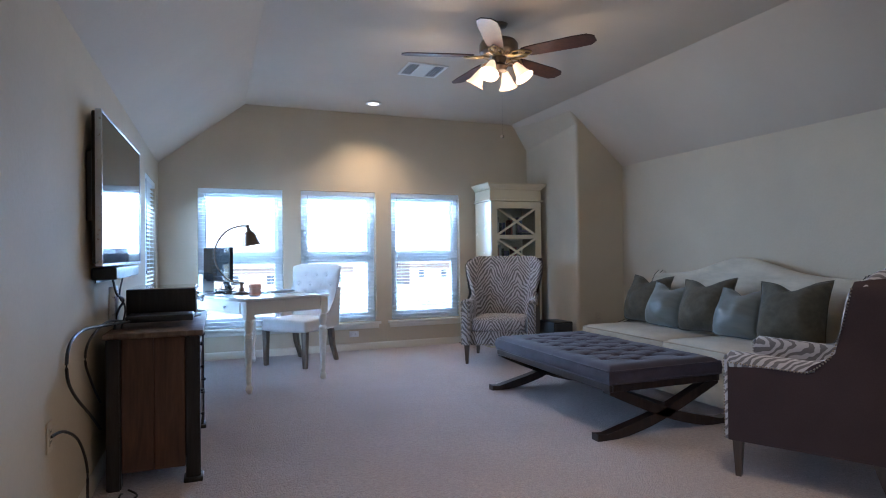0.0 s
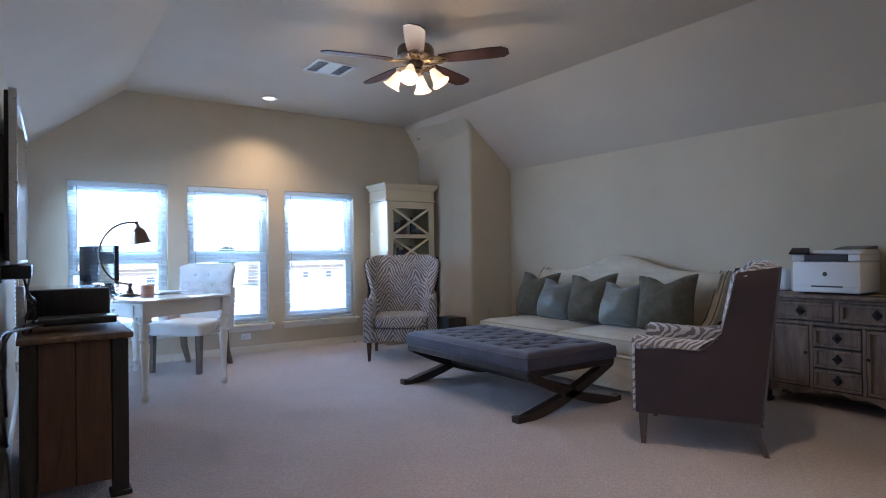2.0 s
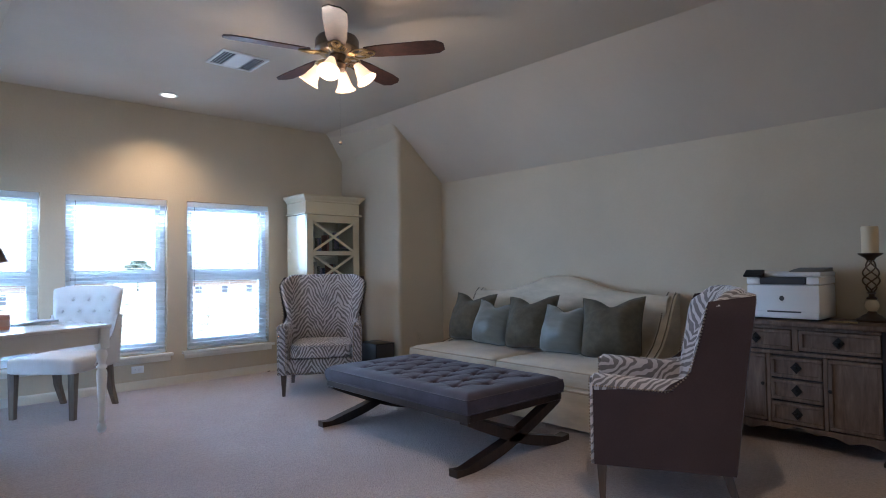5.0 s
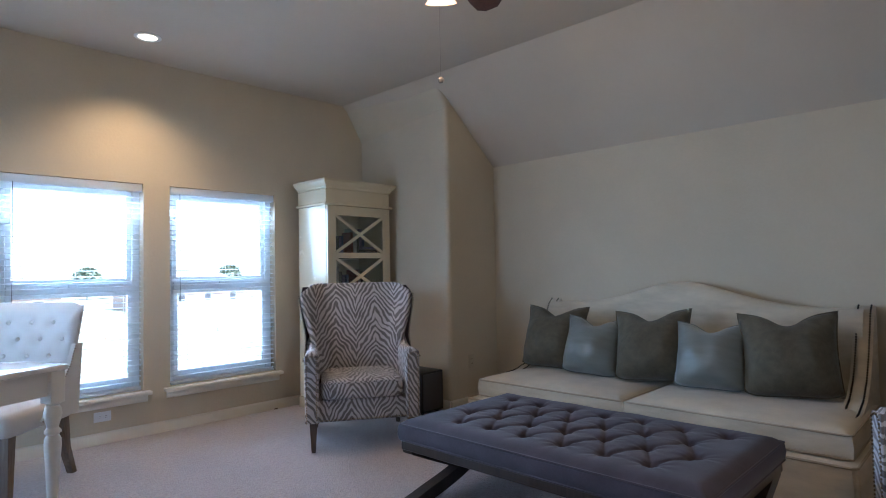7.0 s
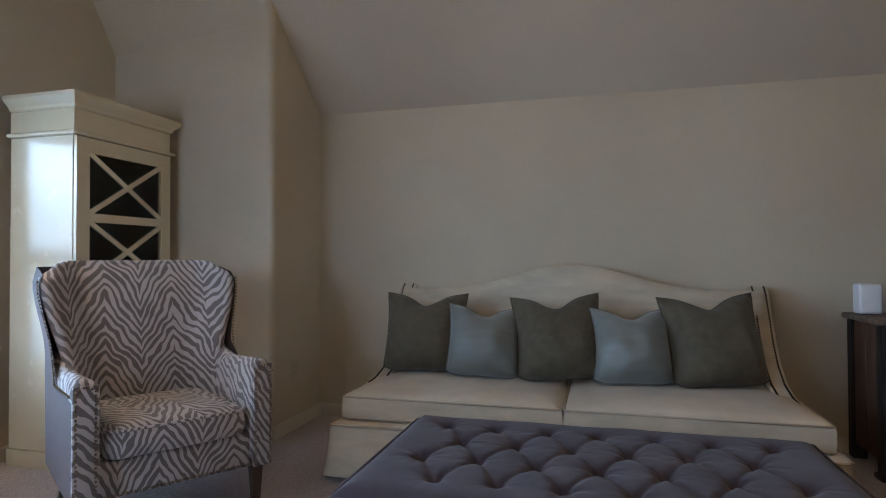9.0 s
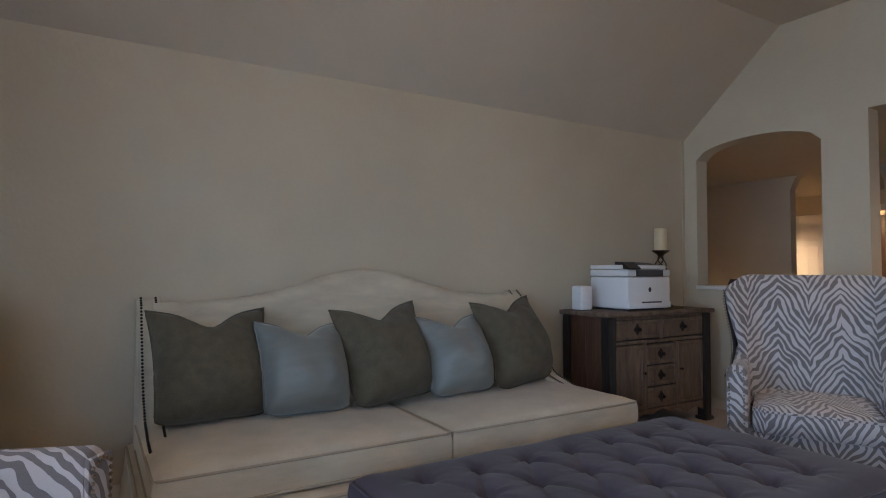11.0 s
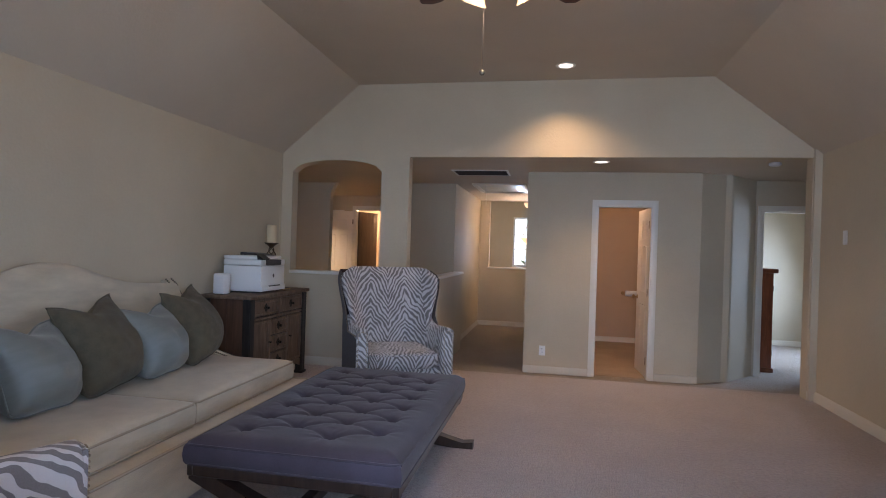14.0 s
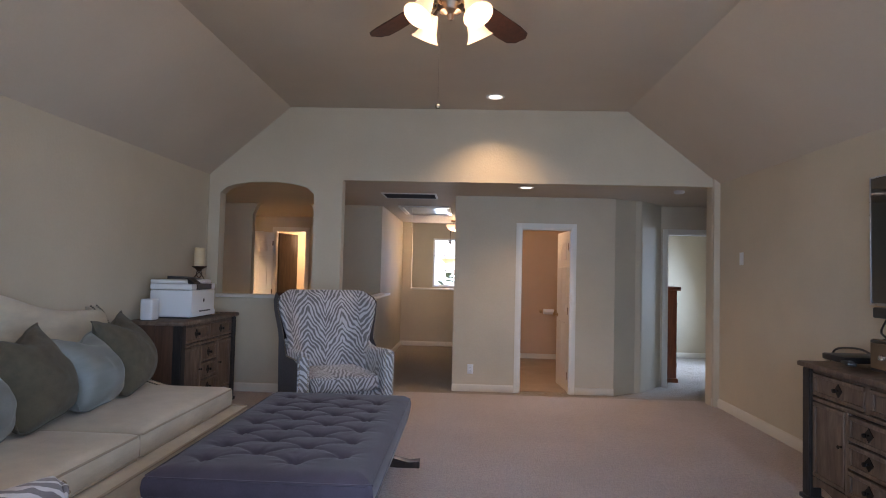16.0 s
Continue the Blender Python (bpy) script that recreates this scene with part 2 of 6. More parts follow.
CURTAIN = surface("shower_cloth", (0.74, 0.68, 0.60), 0.8, var=0.05, bump=0.1)
TILEF = surface("bath_floor", (0.38, 0.30, 0.22), 0.5, var=0.12, big=3, bump=0.05)
GRASS = surface("dry_grass", (0.34, 0.32, 0.20), 0.9, var=0.3, big=0.12, fine=4, bump=0.3)
LEAF = surface("leaf_green", (0.095, 0.12, 0.065), 0.7, var=0.35, big=1.5, fine=20, bump=0.2)
BARK = surface("bark", (0.10, 0.075, 0.055), 0.9, var=0.25, bump=0.4)
ROOF = surface("shingle_roof", (0.20, 0.17, 0.15), 0.9, var=0.2, big=2, fine=12, bump=0.3)
BRICK = surface("brick_facade", (0.40, 0.28, 0.21), 0.9, var=0.15, big=2, fine=14, bump=0.3)
FENCEW = wood("fence_board", (0.22, 0.15, 0.09), (0.36, 0.26, 0.17), 0.8)
BOOKS = [surface("book_cover", c, 0.6, var=0.1, bump=0.05) for c in ((0.06, 0.08, 0.16), (0.22, 0.07, 0.05), (0.35, 0.33, 0.28), (0.05, 0.05, 0.05), (0.15, 0.12, 0.2))]


# ---- builders ----
def mesh_of(bm, material, smooth=38):
    bmesh.ops.recalc_face_normals(bm, faces=bm.faces)
    me = bpy.data.meshes.new("m")
    for f in bm.faces:
        f.smooth = True
    bm.to_mesh(me)
    bm.free()
    me.set_sharp_from_angle(angle=radians(smooth))
    me.materials.append(material)
    return me


def part(name, bm, material, parent, label="", smooth=38):
    o = new(name, mesh_of(bm, material, smooth))
    o.parent = parent
    if label:
        o["label"] = label
    return o


def again(ob, m):
    """Another object on the same mesh, beside ob."""
    o = new(ob.name.split(".")[0], ob.data)
    o.parent = ob.parent
    o.matrix_local = m
    return o


def thing(name, m, label, category, group="", kind=""):
    o = new(name)
    o.empty_display_size = 0.1
    o.matrix_world = m
    return tagged(o, label, category, group, kind)


def solid(name, bm, material, label, category="", kind="structure", smooth=38):
    return tagged(new(name, mesh_of(bm, material, smooth)), label, category, "", kind)


def B():
    return bmesh.new()


def box(bm, x0, x1, y0, y1, z0, z1, bevel=0.0, seg=2):
    r = bmesh.ops.create_cube(bm, size=1, matrix=Matrix.Translation(((x0 + x1) / 2, (y0 + y1) / 2, (z0 + z1) / 2)) @ Matrix.Diagonal((abs(x1 - x0), abs(y1 - y0), abs(z1 - z0), 1)))
    if bevel:
        es = list({e for v in r["verts"] for e in v.link_edges})
        bmesh.ops.bevel(bm, geom=es, offset=bevel, segments=seg, profile=0.5, affect="EDGES")
    return bm


def boxed(x0, x1, y0, y1, z0, z1, bevel=0.0, seg=2):
    return box(B(), x0, x1, y0, y1, z0, z1, bevel, seg)


def rings(bm, rows, caps=True, close=True):
    vs = [[bm.verts.new(p) for p in r] for r in rows]
    n = len(rows[0])
    for a, b in zip(vs, vs[1:]):
        for i in range(n if close else n - 1):
            bm.faces.new((a[i], a[(i + 1) % n], b[(i + 1) % n], b[i]))
    if caps:
        bm.faces.new(vs[0][::-1])
        bm.faces.new(vs[-1])
    return bm


def lathe(profile, n=16, bm=None, at=(0, 0, 0)):
    bm = bm or B()
    rows = [[(at[0] + max(r, 1e-5) * math.cos(2 * math.pi * k / n), at[1] + max(r, 1e-5) * math.sin(2 * math.pi * k / n), at[2] + z) for k in range(n)] for r, z in profile]
    if profile[0][0] > 0 and profile[-1][0] > 0:
        rows.append(rows[0])
    rings(bm, rows, caps=False)
    bmesh.ops.remove_doubles(bm, verts=bm.verts, dist=0.00005)
    return bm


def rod(bm, pts, r, n=8, taper=None):
    rows = []
    pts = [Vector(p) for p in pts]
    for i, p in enumerate(pts):
        d = (pts[min(i + 1, len(pts) - 1)] - pts[max(i - 1, 0)]).normalized()
        q = d.to_track_quat("Z", "Y")
        k = r if taper is None else r + (taper - r) * i / (len(pts) - 1)
        rows.append([p + q @ Vector((k * math.cos(2 * math.pi * a / n), k * math.sin(2 * math.pi * a / n), 0)) for a in range(n)])
    return rings(bm, rows)


def prism(poly, axis, a0, a1, bm=None, bevel=0.0):
    """A plate with the outline poly, from a0 to a1 along the axis."""
    bm = bm or B()

    def put(p, a):
        return {"x": (a, p[0], p[1]), "y": (p[0], a, p[1]), "z": (p[0], p[1], a)}[axis]
    r = rings(bm, [[put(p, a0) for p in poly], [put(p, a1) for p in poly]])
    if bevel:
        bmesh.ops.bevel(bm, geom=[e for e in bm.edges if e.is_manifold and e.calc_face_angle(0) > 0.6], offset=bevel, segments=2, profile=0.5, affect="EDGES")
    return r


def pierced(xs, zs, holes, y0, y1):
    """One connected plate over the cells of xs by zs, open at the cells listed in holes."""
    bm, made = B(), {}

    def vert(i, k, y):
        if (i, k, y) not in made:
            made[i, k, y] = bm.verts.new((xs[i], y, zs[k]))
        return made[i, k, y]

    def open_at(i, k):
        return i < 0 or k < 0 or i >= len(xs) - 1 or k >= len(zs) - 1 or (i, k) in holes
    for i in range(len(xs) - 1):
        for k in range(len(zs) - 1):
            if open_at(i, k):
                continue
            c = [(i, k), (i + 1, k), (i + 1, k + 1), (i, k + 1)]
            bm.faces.new([vert(*q, y0) for q in c])
            bm.faces.new([vert(*q, y1) for q in c[::-1]])
            for (a, b), n in ((((0, 1)), (i, k - 1)), (((1, 2)), (i + 1, k)), (((2, 3)), (i, k + 1)), (((3, 0)), (i - 1, k))):
                if open_at(*n):
                    bm.faces.new([vert(*c[a], y0), vert(*c[a], y1), vert(*c[b], y1), vert(*c[b], y0)])
    return bm


def grid(fn, nu, nv, bm=None):
    bm = bm or B()
    vs = [[bm.verts.new(fn(u / nu, v / nv)) for u in range(nu + 1)] for v in range(nv + 1)]
    for v in range(nv):
        for u in range(nu):
            bm.faces.new((vs[v][u], vs[v][u + 1], vs[v + 1][u + 1], vs[v + 1][u]))
    return bm


def smoothstep(a, b, x):
    k = min(1, max(0, (x - a) / (b - a)))
    return k * k * (3 - 2 * k)


def arc(cx, cy, r, a0, a1, n):
    return [(cx + r * math.cos(radians(a0 + (a1 - a0) * i / n)), cy + r * math.sin(radians(a0 + (a1 - a0) * i / n))) for i in range(n + 1)]


def studs(parent, pts, r=0.006, label="row of antique metal nailheads"):
    bm = B()
    for p in pts:
        bmesh.ops.create_icosphere(bm, subdivisions=1, radius=r, matrix=Matrix.Translation(p))
    return tagged(part("nailhead_trim", bm, NAIL, parent, label), kind="stuff")


def along(pts, step):
    out, rest = [], 0.0
    for a, b in zip(pts, pts[1:]):
        a, b = Vector(a), Vector(b)
        L = (b - a).length
        d = rest
        while d < L:
            out.append(a + (b - a) * (d / L))
            d += step
        rest = d - L
    return out


# ---- room shell ----
XW, XE, YS, ZC, ZP, HALL, HC = -3.575, 1.62, -6.12, 2.93, 2.215, -0.19, 2.21
XC0, XC1 = -2.66, 0.79
YD = -7.80
WIN = [(-3.175, -2.245), (-2.04, -1.125), (-0.925, 0.01)]
WZ0, WZ1 = 0.345, 1.95


def wall_with_holes(name, axis, a0, a1, p0, p1, z0, z1, holes, label, material=WALL):
    """A wall along x (axis 'x', from a0 to a1, between depths p0 and p1) or along y, with rectangular holes (b0, b1, z0, z1)."""
    bm = B()
    cuts = sorted({a0, a1, *[h[0] for h in holes], *[h[1] for h in holes]})
    for c0, c1 in zip(cuts, cuts[1:]):
        mid = (c0 + c1) / 2
        spans, low = [], z0
        for h in sorted((h for h in holes if h[0] < mid < h[1]), key=lambda h: h[2]):
            if h[2] > low:
                spans.append((low, h[2]))
            low = h[3]
        if low < z1:
            spans.append((low, z1))
        for s0, s1 in spans:
            if axis == "x":
                box(bm, c0, c1, p0, p1, s0, s1)
            else:
                box(bm, p0, p1, c0, c1, s0, s1)
    bmesh.ops.remove_doubles(bm, verts=bm.verts, dist=0.0005)
    return solid(name, bm, material, label)


wall_with_holes("wall_north", "x", XW - 0.16, 1.9, 0, 0.16, -0.3, 3.12, [(a, b, WZ0, WZ1) for a, b in WIN], "beige painted wall with three tall windows")
wall_with_holes("wall_west", "y", YS - 0.14, 0.0, XW - 0.16, XW, -0.3, 2.6, [(-1.25, -0.30, WZ0, WZ1)], "beige painted wall with a window and a television")
solid("wall_east", boxed(XE, XE + 0.14, YS - 0.14, 0.0, -0.3, 2.6), WALL, "beige painted low wall behind the sofa")
# chase in the corner beside the bookcase
YCH = -1.29
bm = B()


def chase_ring(xn, xs, zn, zs, r=0.05):
    """Outline of the chase at one height, its free corner rounded."""
    c, d = Vector((xs, YCH)), (Vector((xn, 0.0)) - Vector((xs, YCH))).normalized()
    pts = [(xn, 0.0, zn)]
    for i in range(11):
        t = i / 10
        q = (c + d * r) * (1 - t) ** 2 + c * 2 * t * (1 - t) + (c + Vector((r, 0))) * t * t
        pts.append((q.x, q.y, zs))
    return pts + [(XE, YCH, zs), (XE, 0.0, zn)]


rings(bm, [chase_ring(1.03, 0.965, -0.05, -0.05), chase_ring(1.03, 0.965, 2.58, 2.68), chase_ring(0.80, 0.84, 2.95, 2.95)])
solid("wall_chase", bm, WALL, "beige boxed-out wall corner with rounded edge", smooth=4)
# south wall: header, jambs, post, arched pass-through over a half wall
X0, X1, XP, XA, HZ = -3.51, 0.228, 0.52, 1.50, 2.18
ZA = 2.03
bm = B()
box(bm, XW, X0, YS - 0.14, YS, -0.3, HZ)
box(bm, X1, XP, YS - 0.14, YS, -0.3, ZA)
box(bm, XA, XE, YS - 0.14, YS, -0.3, ZA)
box(bm, XP, XA, YS - 0.14, YS, -0.3, 0.95)
archp = [(XP + (XA - XP) * i / 14, ZA + 0.12 * math.sqrt(max(0, 1 - (2 * i / 14 - 1) ** 2))) for i in range(15)]
prism([(X1, ZA), *archp, (XE, ZA), (XE, HZ), (X1, HZ)], "y", YS - 0.14, YS, bm)
prism([(XW, HZ), (XE, HZ), (XE, ZP + 0.015), (XC1 + 0.02, ZC + 0.05), (XC0 - 0.02, ZC + 0.05), (XW, ZP + 0.015)], "y", YS - 0.14, YS, bm)
bmesh.ops.remove_doubles(bm, verts=bm.verts, dist=0.0005)
solid("wall_south", bm, WALL, "beige gable wall with a wide opening and an arched pass-through")
solid("sill_pass_through", boxed(XP - 0.0, XA + 0.0, YS - 0.17, YS + 0.03, 0.952, 0.985, 0.006), TRIM, "white painted wooden ledge on the half wall")
# ceiling: flat middle, two slopes
bm = B()
prof = [(XW - 0.1, ZP - 0.085), (XC0, ZC), (XC1, ZC), (XE + 0.1, ZP - 0.085)]
rings(bm, [[(x, y, z) for x, z in prof] + [(x, y, z + 0.12) for x, z in prof[::-1]] for y in (YS - 0.14, 0.16)])
solid("ceiling", bm, CEIL, "beige painted ceiling with two sloped sides", smooth=20)
# floors
bm = B()
box(bm, XW - 0.1, XE + 0.1, YS - 0.24, 0.1, -0.25, 0.0)
bmesh.ops.bevel(bm, geom=[e for e in bm.edges if all(abs(v.co.z) < 0.001 and v.co.y < YS for v in e.verts)], offset=0.025, segments=3, affect="EDGES")
solid("floor", bm, CARPET, "pale beige cut-pile carpet", "carpet")
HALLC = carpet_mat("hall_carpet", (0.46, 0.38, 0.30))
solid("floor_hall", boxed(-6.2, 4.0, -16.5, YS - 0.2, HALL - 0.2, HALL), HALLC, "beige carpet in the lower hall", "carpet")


def base_run(name, x0, y0, x1, y1, z=0.0, h=0.085, inward=(0, 0)):
    """A skirting board from one floor point to another, its face inward."""
    a, b = Vector((x0, y0, 0)), Vector((x1, y1, 0))
    n = Vector((*inward, 0)).normalized()
    prof = [(0.0, z), (0.016, z), (0.016, z + h - 0.02), (0.008, z + h - 0.006), (0.0, z + h)]
    return solid(name, rings(B(), [[(p + n * d) + Vector((0, 0, zz)) for d, zz in prof] for p in (a, b)]), BASEP, "pale painted baseboard")


base_run("baseboard", XW, 0, 1.03, 0, inward=(0, -1))
base_run("baseboard", XW, YS, XW, 0, inward=(1, 0))
base_run("baseboard", XE, YS, XE, YCH, inward=(-1, 0))
base_run("baseboard", 0.965, YCH, XE, YCH, inward=(0, -1))
base_run("baseboard", 1.03, 0, 0.965, YCH, inward=(-1, 0.1))
base_run("baseboard", XP, YS, XE, YS, inward=(0, 1))
base_run("baseboard", XW, YS, X0, YS, inward=(0, 1))


# ---- windows ----
def window(name, m, w, label):
    """A double-hung window, x across from 0 to w, outside toward +y, with its sill and blind."""
    h = WZ1 - WZ0
    win = thing(name, m, label, "window", "", "structure")
    bm = B()
    for a in ((0.0, 0.055, 0, h), (w - 0.055, w, 0, h), (0.055, w - 0.055, 0, 0.07), (0.055, w - 0.055, h - 0.06, h)):
        box(bm, a[0], a[1], 0.085, 0.15, a[2], a[3], 0.004, 1)
    part("window_frame", bm, VINYL, win)
    mid = h * 0.5
    part("meeting_rail", boxed(0.055, w - 0.055, 0.075, 0.13, mid - 0.035, mid + 0.03, 0.004, 1), VINYL, win)
    lk = part("latch", boxed(w / 2 - 0.03, w / 2 + 0.03, 0.062, 0.076, mid + 0.0, mid + 0.03, 0.005), VINYL, win)
    bm = B()
    for z0, z1, yy in ((0.07, mid - 0.035, 0.09), (mid + 0.03, h - 0.06, 0.115)):
        for a, b in ((0.055, 0.09), (w - 0.09, w - 0.055)):
            box(bm, a, b, yy - 0.012, yy + 0.02, z0, z1)
        box(bm, 0.09, w - 0.09, yy - 0.012, yy + 0.02, z0, z0 + 0.035)
        box(bm, 0.09, w - 0.09, yy - 0.012, yy + 0.02, z1 - 0.03, z1)
    part("sash", bm, VINYL, win)
    for z0, z1, yy in ((0.105, mid - 0.065, 0.094), (mid + 0.065, h - 0.09, 0.119)):
        g = part("pane", boxed(0.09, w - 0.09, yy, yy + 0.004, z0, z1), PANE, win)
        g.visible_shadow = False
    part("window_sill", boxed(-0.05, w + 0.05, -0.055, 0.085, -0.032, -0.002, 0.006), TRIM, win, "white painted window sill")
    part("apron", boxed(-0.03, w + 0.03, -0.016, -0.002, -0.085, -0.034, 0.004), TRIM, win)
    bl = thing("window_blind", m, "white horizontal slat blind, lowered with open slats, in the window", "window blind", "white slat blinds")
    part("headrail", boxed(0.006, w - 0.006, 0.004, 0.066, h - 0.062, h - 0.004, 0.004), SLAT, bl)
    bm = B()
    rings(bm, [[(x, y, z) for y, z in ((0.012, 0.0), (0.035, 0.004), (0.058, 0.0), (0.058, 0.0025), (0.035, 0.0065), (0.012, 0.0025))] for x in (0.012, w - 0.012)])
    n = 37
    first = part("slat", bm, SLAT, bl)
    step = (h - 0.10) / n
    first.matrix_local = pose(0, 0, 0.03)
    for i in range(1, n):
        again(first, pose(0, 0, 0.03 + step * i + random.uniform(-0.0012, 0.0012), random.uniform(-1.5, 1.5)))
    part("bottom_rail", boxed(0.012, w - 0.012, 0.012, 0.058, 0.006, 0.024, 0.004), SLAT, bl)
    for x in (0.14, w / 2, w - 0.14):
        part("ladder_cord", boxed(x - 0.0012, x + 0.0012, 0.010, 0.012, 0.02, h - 0.06), SLAT, bl)
    bm = B()
    rod(bm, [(0.08, 0.0, h - 0.06), (0.08, -0.004, h - 0.5), (0.08, -0.003, h - 0.9)], 0.0025, 6)
    rod(bm, [(0.08, -0.003, h - 0.93), (0.08, -0.003, h - 0.9)], 0.006, 6)
    part("tilt_wand", bm, GREYPL, bl, "thin dark tilt wand")


for i, (a, b) in enumerate(WIN):
    window("window_%d" % (i + 1), pose(a, 0, WZ0), b - a, "white vinyl double-hung window with open blinds")
window("window_4", pose(XW, -1.25, WZ0, 0, 0, 90), 0.95, "white vinyl double-hung side window with open blinds")


# ---- ceiling fan, lamps, vents ----
def ceiling_fan(m):
    f = thing("ceiling_fan", m, "bronze five-blade ceiling fan with four lit frosted bell shades", "ceiling fan")
    part("canopy", lathe([(0.0, 0.0), (0.075, 0.0), (0.078, -0.02), (0.06, -0.05), (0.025, -0.062), (0.0, -0.062)], 20), PEWTER, f)
    part("downrod", lathe([(0.0, -0.055), (0.014, -0.055), (0.014, -0.16), (0.0, -0.16)], 10), PEWTER, f)
    part("motor", lathe([(0.0, -0.13), (0.05, -0.13), (0.06, -0.15), (0.135, -0.165), (0.15, -0.19), (0.15, -0.245), (0.13, -0.27), (0.08, -0.285), (0.0, -0.285)], 28), PEWTER, f)
    vents = B()
    for k in range(24):
        a = 2 * math.pi * k / 24
        rod(vents, [(0.085 * math.cos(a), 0.085 * math.sin(a), -0.283), (0.128 * math.cos(a), 0.128 * math.sin(a), -0.270)], 0.004, 5)
    part("motor_fins", vents, BRASSY, f, "ring of lit brass cooling fins")
    part("switch_housing", lathe([(0.0, -0.27), (0.055, -0.28), (0.06, -0.295), (0.045, -0.33), (0.068, -0.355), (0.055, -0.385), (0.02, -0.40), (0.012, -0.425), (0.0, -0.43)], 20), BRONZE, f)
    outline = [(0.20, -0.055), (0.30, -0.068), (0.60, -0.078), (0.70, -0.072), (0.745, -0.035), (0.745, 0.035), (0.70, 0.072), (0.60, 0.078), (0.30, 0.068), (0.20, 0.055)]
    for k, a in enumerate((237, 309, 21, 93, 165)):
        b = part("blade", prism(outline, "z", -0.004, 0.004, None, 0.002), BLADE, f)
        b.matrix_local = pose(0, 0, -0.275, 0, 0, a) @ pose(0, 0, 0, -11)
        bm = B()
        for s in (-1, 1):
            ring = [(0.17 + 0.055 * math.cos(t * math.pi / 6) * 1.0, s * 0.028 + 0.026 * math.sin(t * math.pi / 6), -0.012) for t in range(13)]
            rod(bm, ring, 0.006, 6)
        ring = [(0.215 + 0.05 * math.cos(t * math.pi / 6), 0.03 * math.sin(t * math.pi / 6), -0.012) for t in range(13)]
        rod(bm, ring, 0.006, 6)
        box(bm, 0.07, 0.13, -0.02, 0.02, -0.012, -0.002, 0.003, 1)
        br = part("blade_iron", bm, BRASSY, b, "looped brass blade bracket")
    for k in range(4):
        a = radians(42 + 90 * k)
        d = Vector((math.cos(a), math.sin(a), 0))
        bm = B()
        rod(bm, [d * 0.05 + Vector((0, 0, -0.365)), d * 0.10 + Vector((0, 0, -0.34)), d * 0.135 + Vector((0, 0, -0.36))], 0.009, 8)
        arm = part("lamp_arm", bm, BRONZE, f)
        prof = [(0.0, 0.0), (0.024, 0.0), (0.030, -0.02), (0.040, -0.05), (0.048, -0.085), (0.062, -0.115), (0.075, -0.13), (0.070, -0.128), (0.055, -0.11), (0.0, -0.075)]
        sh = part("bell_shade", lathe(prof, 20), BULB, f, "glowing frosted glass bell shade")
        sh.matrix_local = Matrix.Translation(d * 0.135 + Vector((0, 0, -0.357))) @ Matrix.Rotation(radians(33), 4, Vector((-d.y, d.x, 0)) * -1)
        part("shade_cap", lathe([(0.0, 0.012), (0.022, 0.01), (0.031, -0.012), (0.028, -0.016), (0.0, -0.016)], 14), BRONZE, f).matrix_local = sh.matrix_local.copy()
    bm = B()
    rod(bm, [(0.05, 0.05, -0.37), (0.05, 0.05, -0.865)], 0.0005, 5)
    ch = part("pull_chain", bm, PEWTER, f, "long thin metal pull chain")
    part("chain_fob", lathe([(0.0, -0.865), (0.010, -0.868), (0.014, -0.878), (0.010, -0.89), (0.0, -0.893)], 10, None, (0.05, 0.05, 0)), PEWTER, f)


ceiling_fan(pose(-0.95, -3.09, ZC + 0.03))
for k in range(4):
    a = radians(42 + 90 * k)
    bulb(-0.95 + 0.20 * math.cos(a), -3.09 + 0.20 * math.sin(a), ZC - 0.545, FAN, size=0.04)


# also draws the unseen fixtures added on the landing
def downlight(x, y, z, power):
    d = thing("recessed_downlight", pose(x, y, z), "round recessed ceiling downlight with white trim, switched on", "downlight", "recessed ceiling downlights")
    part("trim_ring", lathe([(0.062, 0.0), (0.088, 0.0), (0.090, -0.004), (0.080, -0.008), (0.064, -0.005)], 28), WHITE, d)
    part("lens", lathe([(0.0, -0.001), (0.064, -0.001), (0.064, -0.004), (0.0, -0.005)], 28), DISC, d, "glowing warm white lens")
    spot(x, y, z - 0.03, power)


downlight(-1.265, -0.50, ZC, DOWN)
downlight(-1.30, -5.67, ZC, DOWN)
downlight(-1.70, -6.60, HC, DOWN * 0.55)


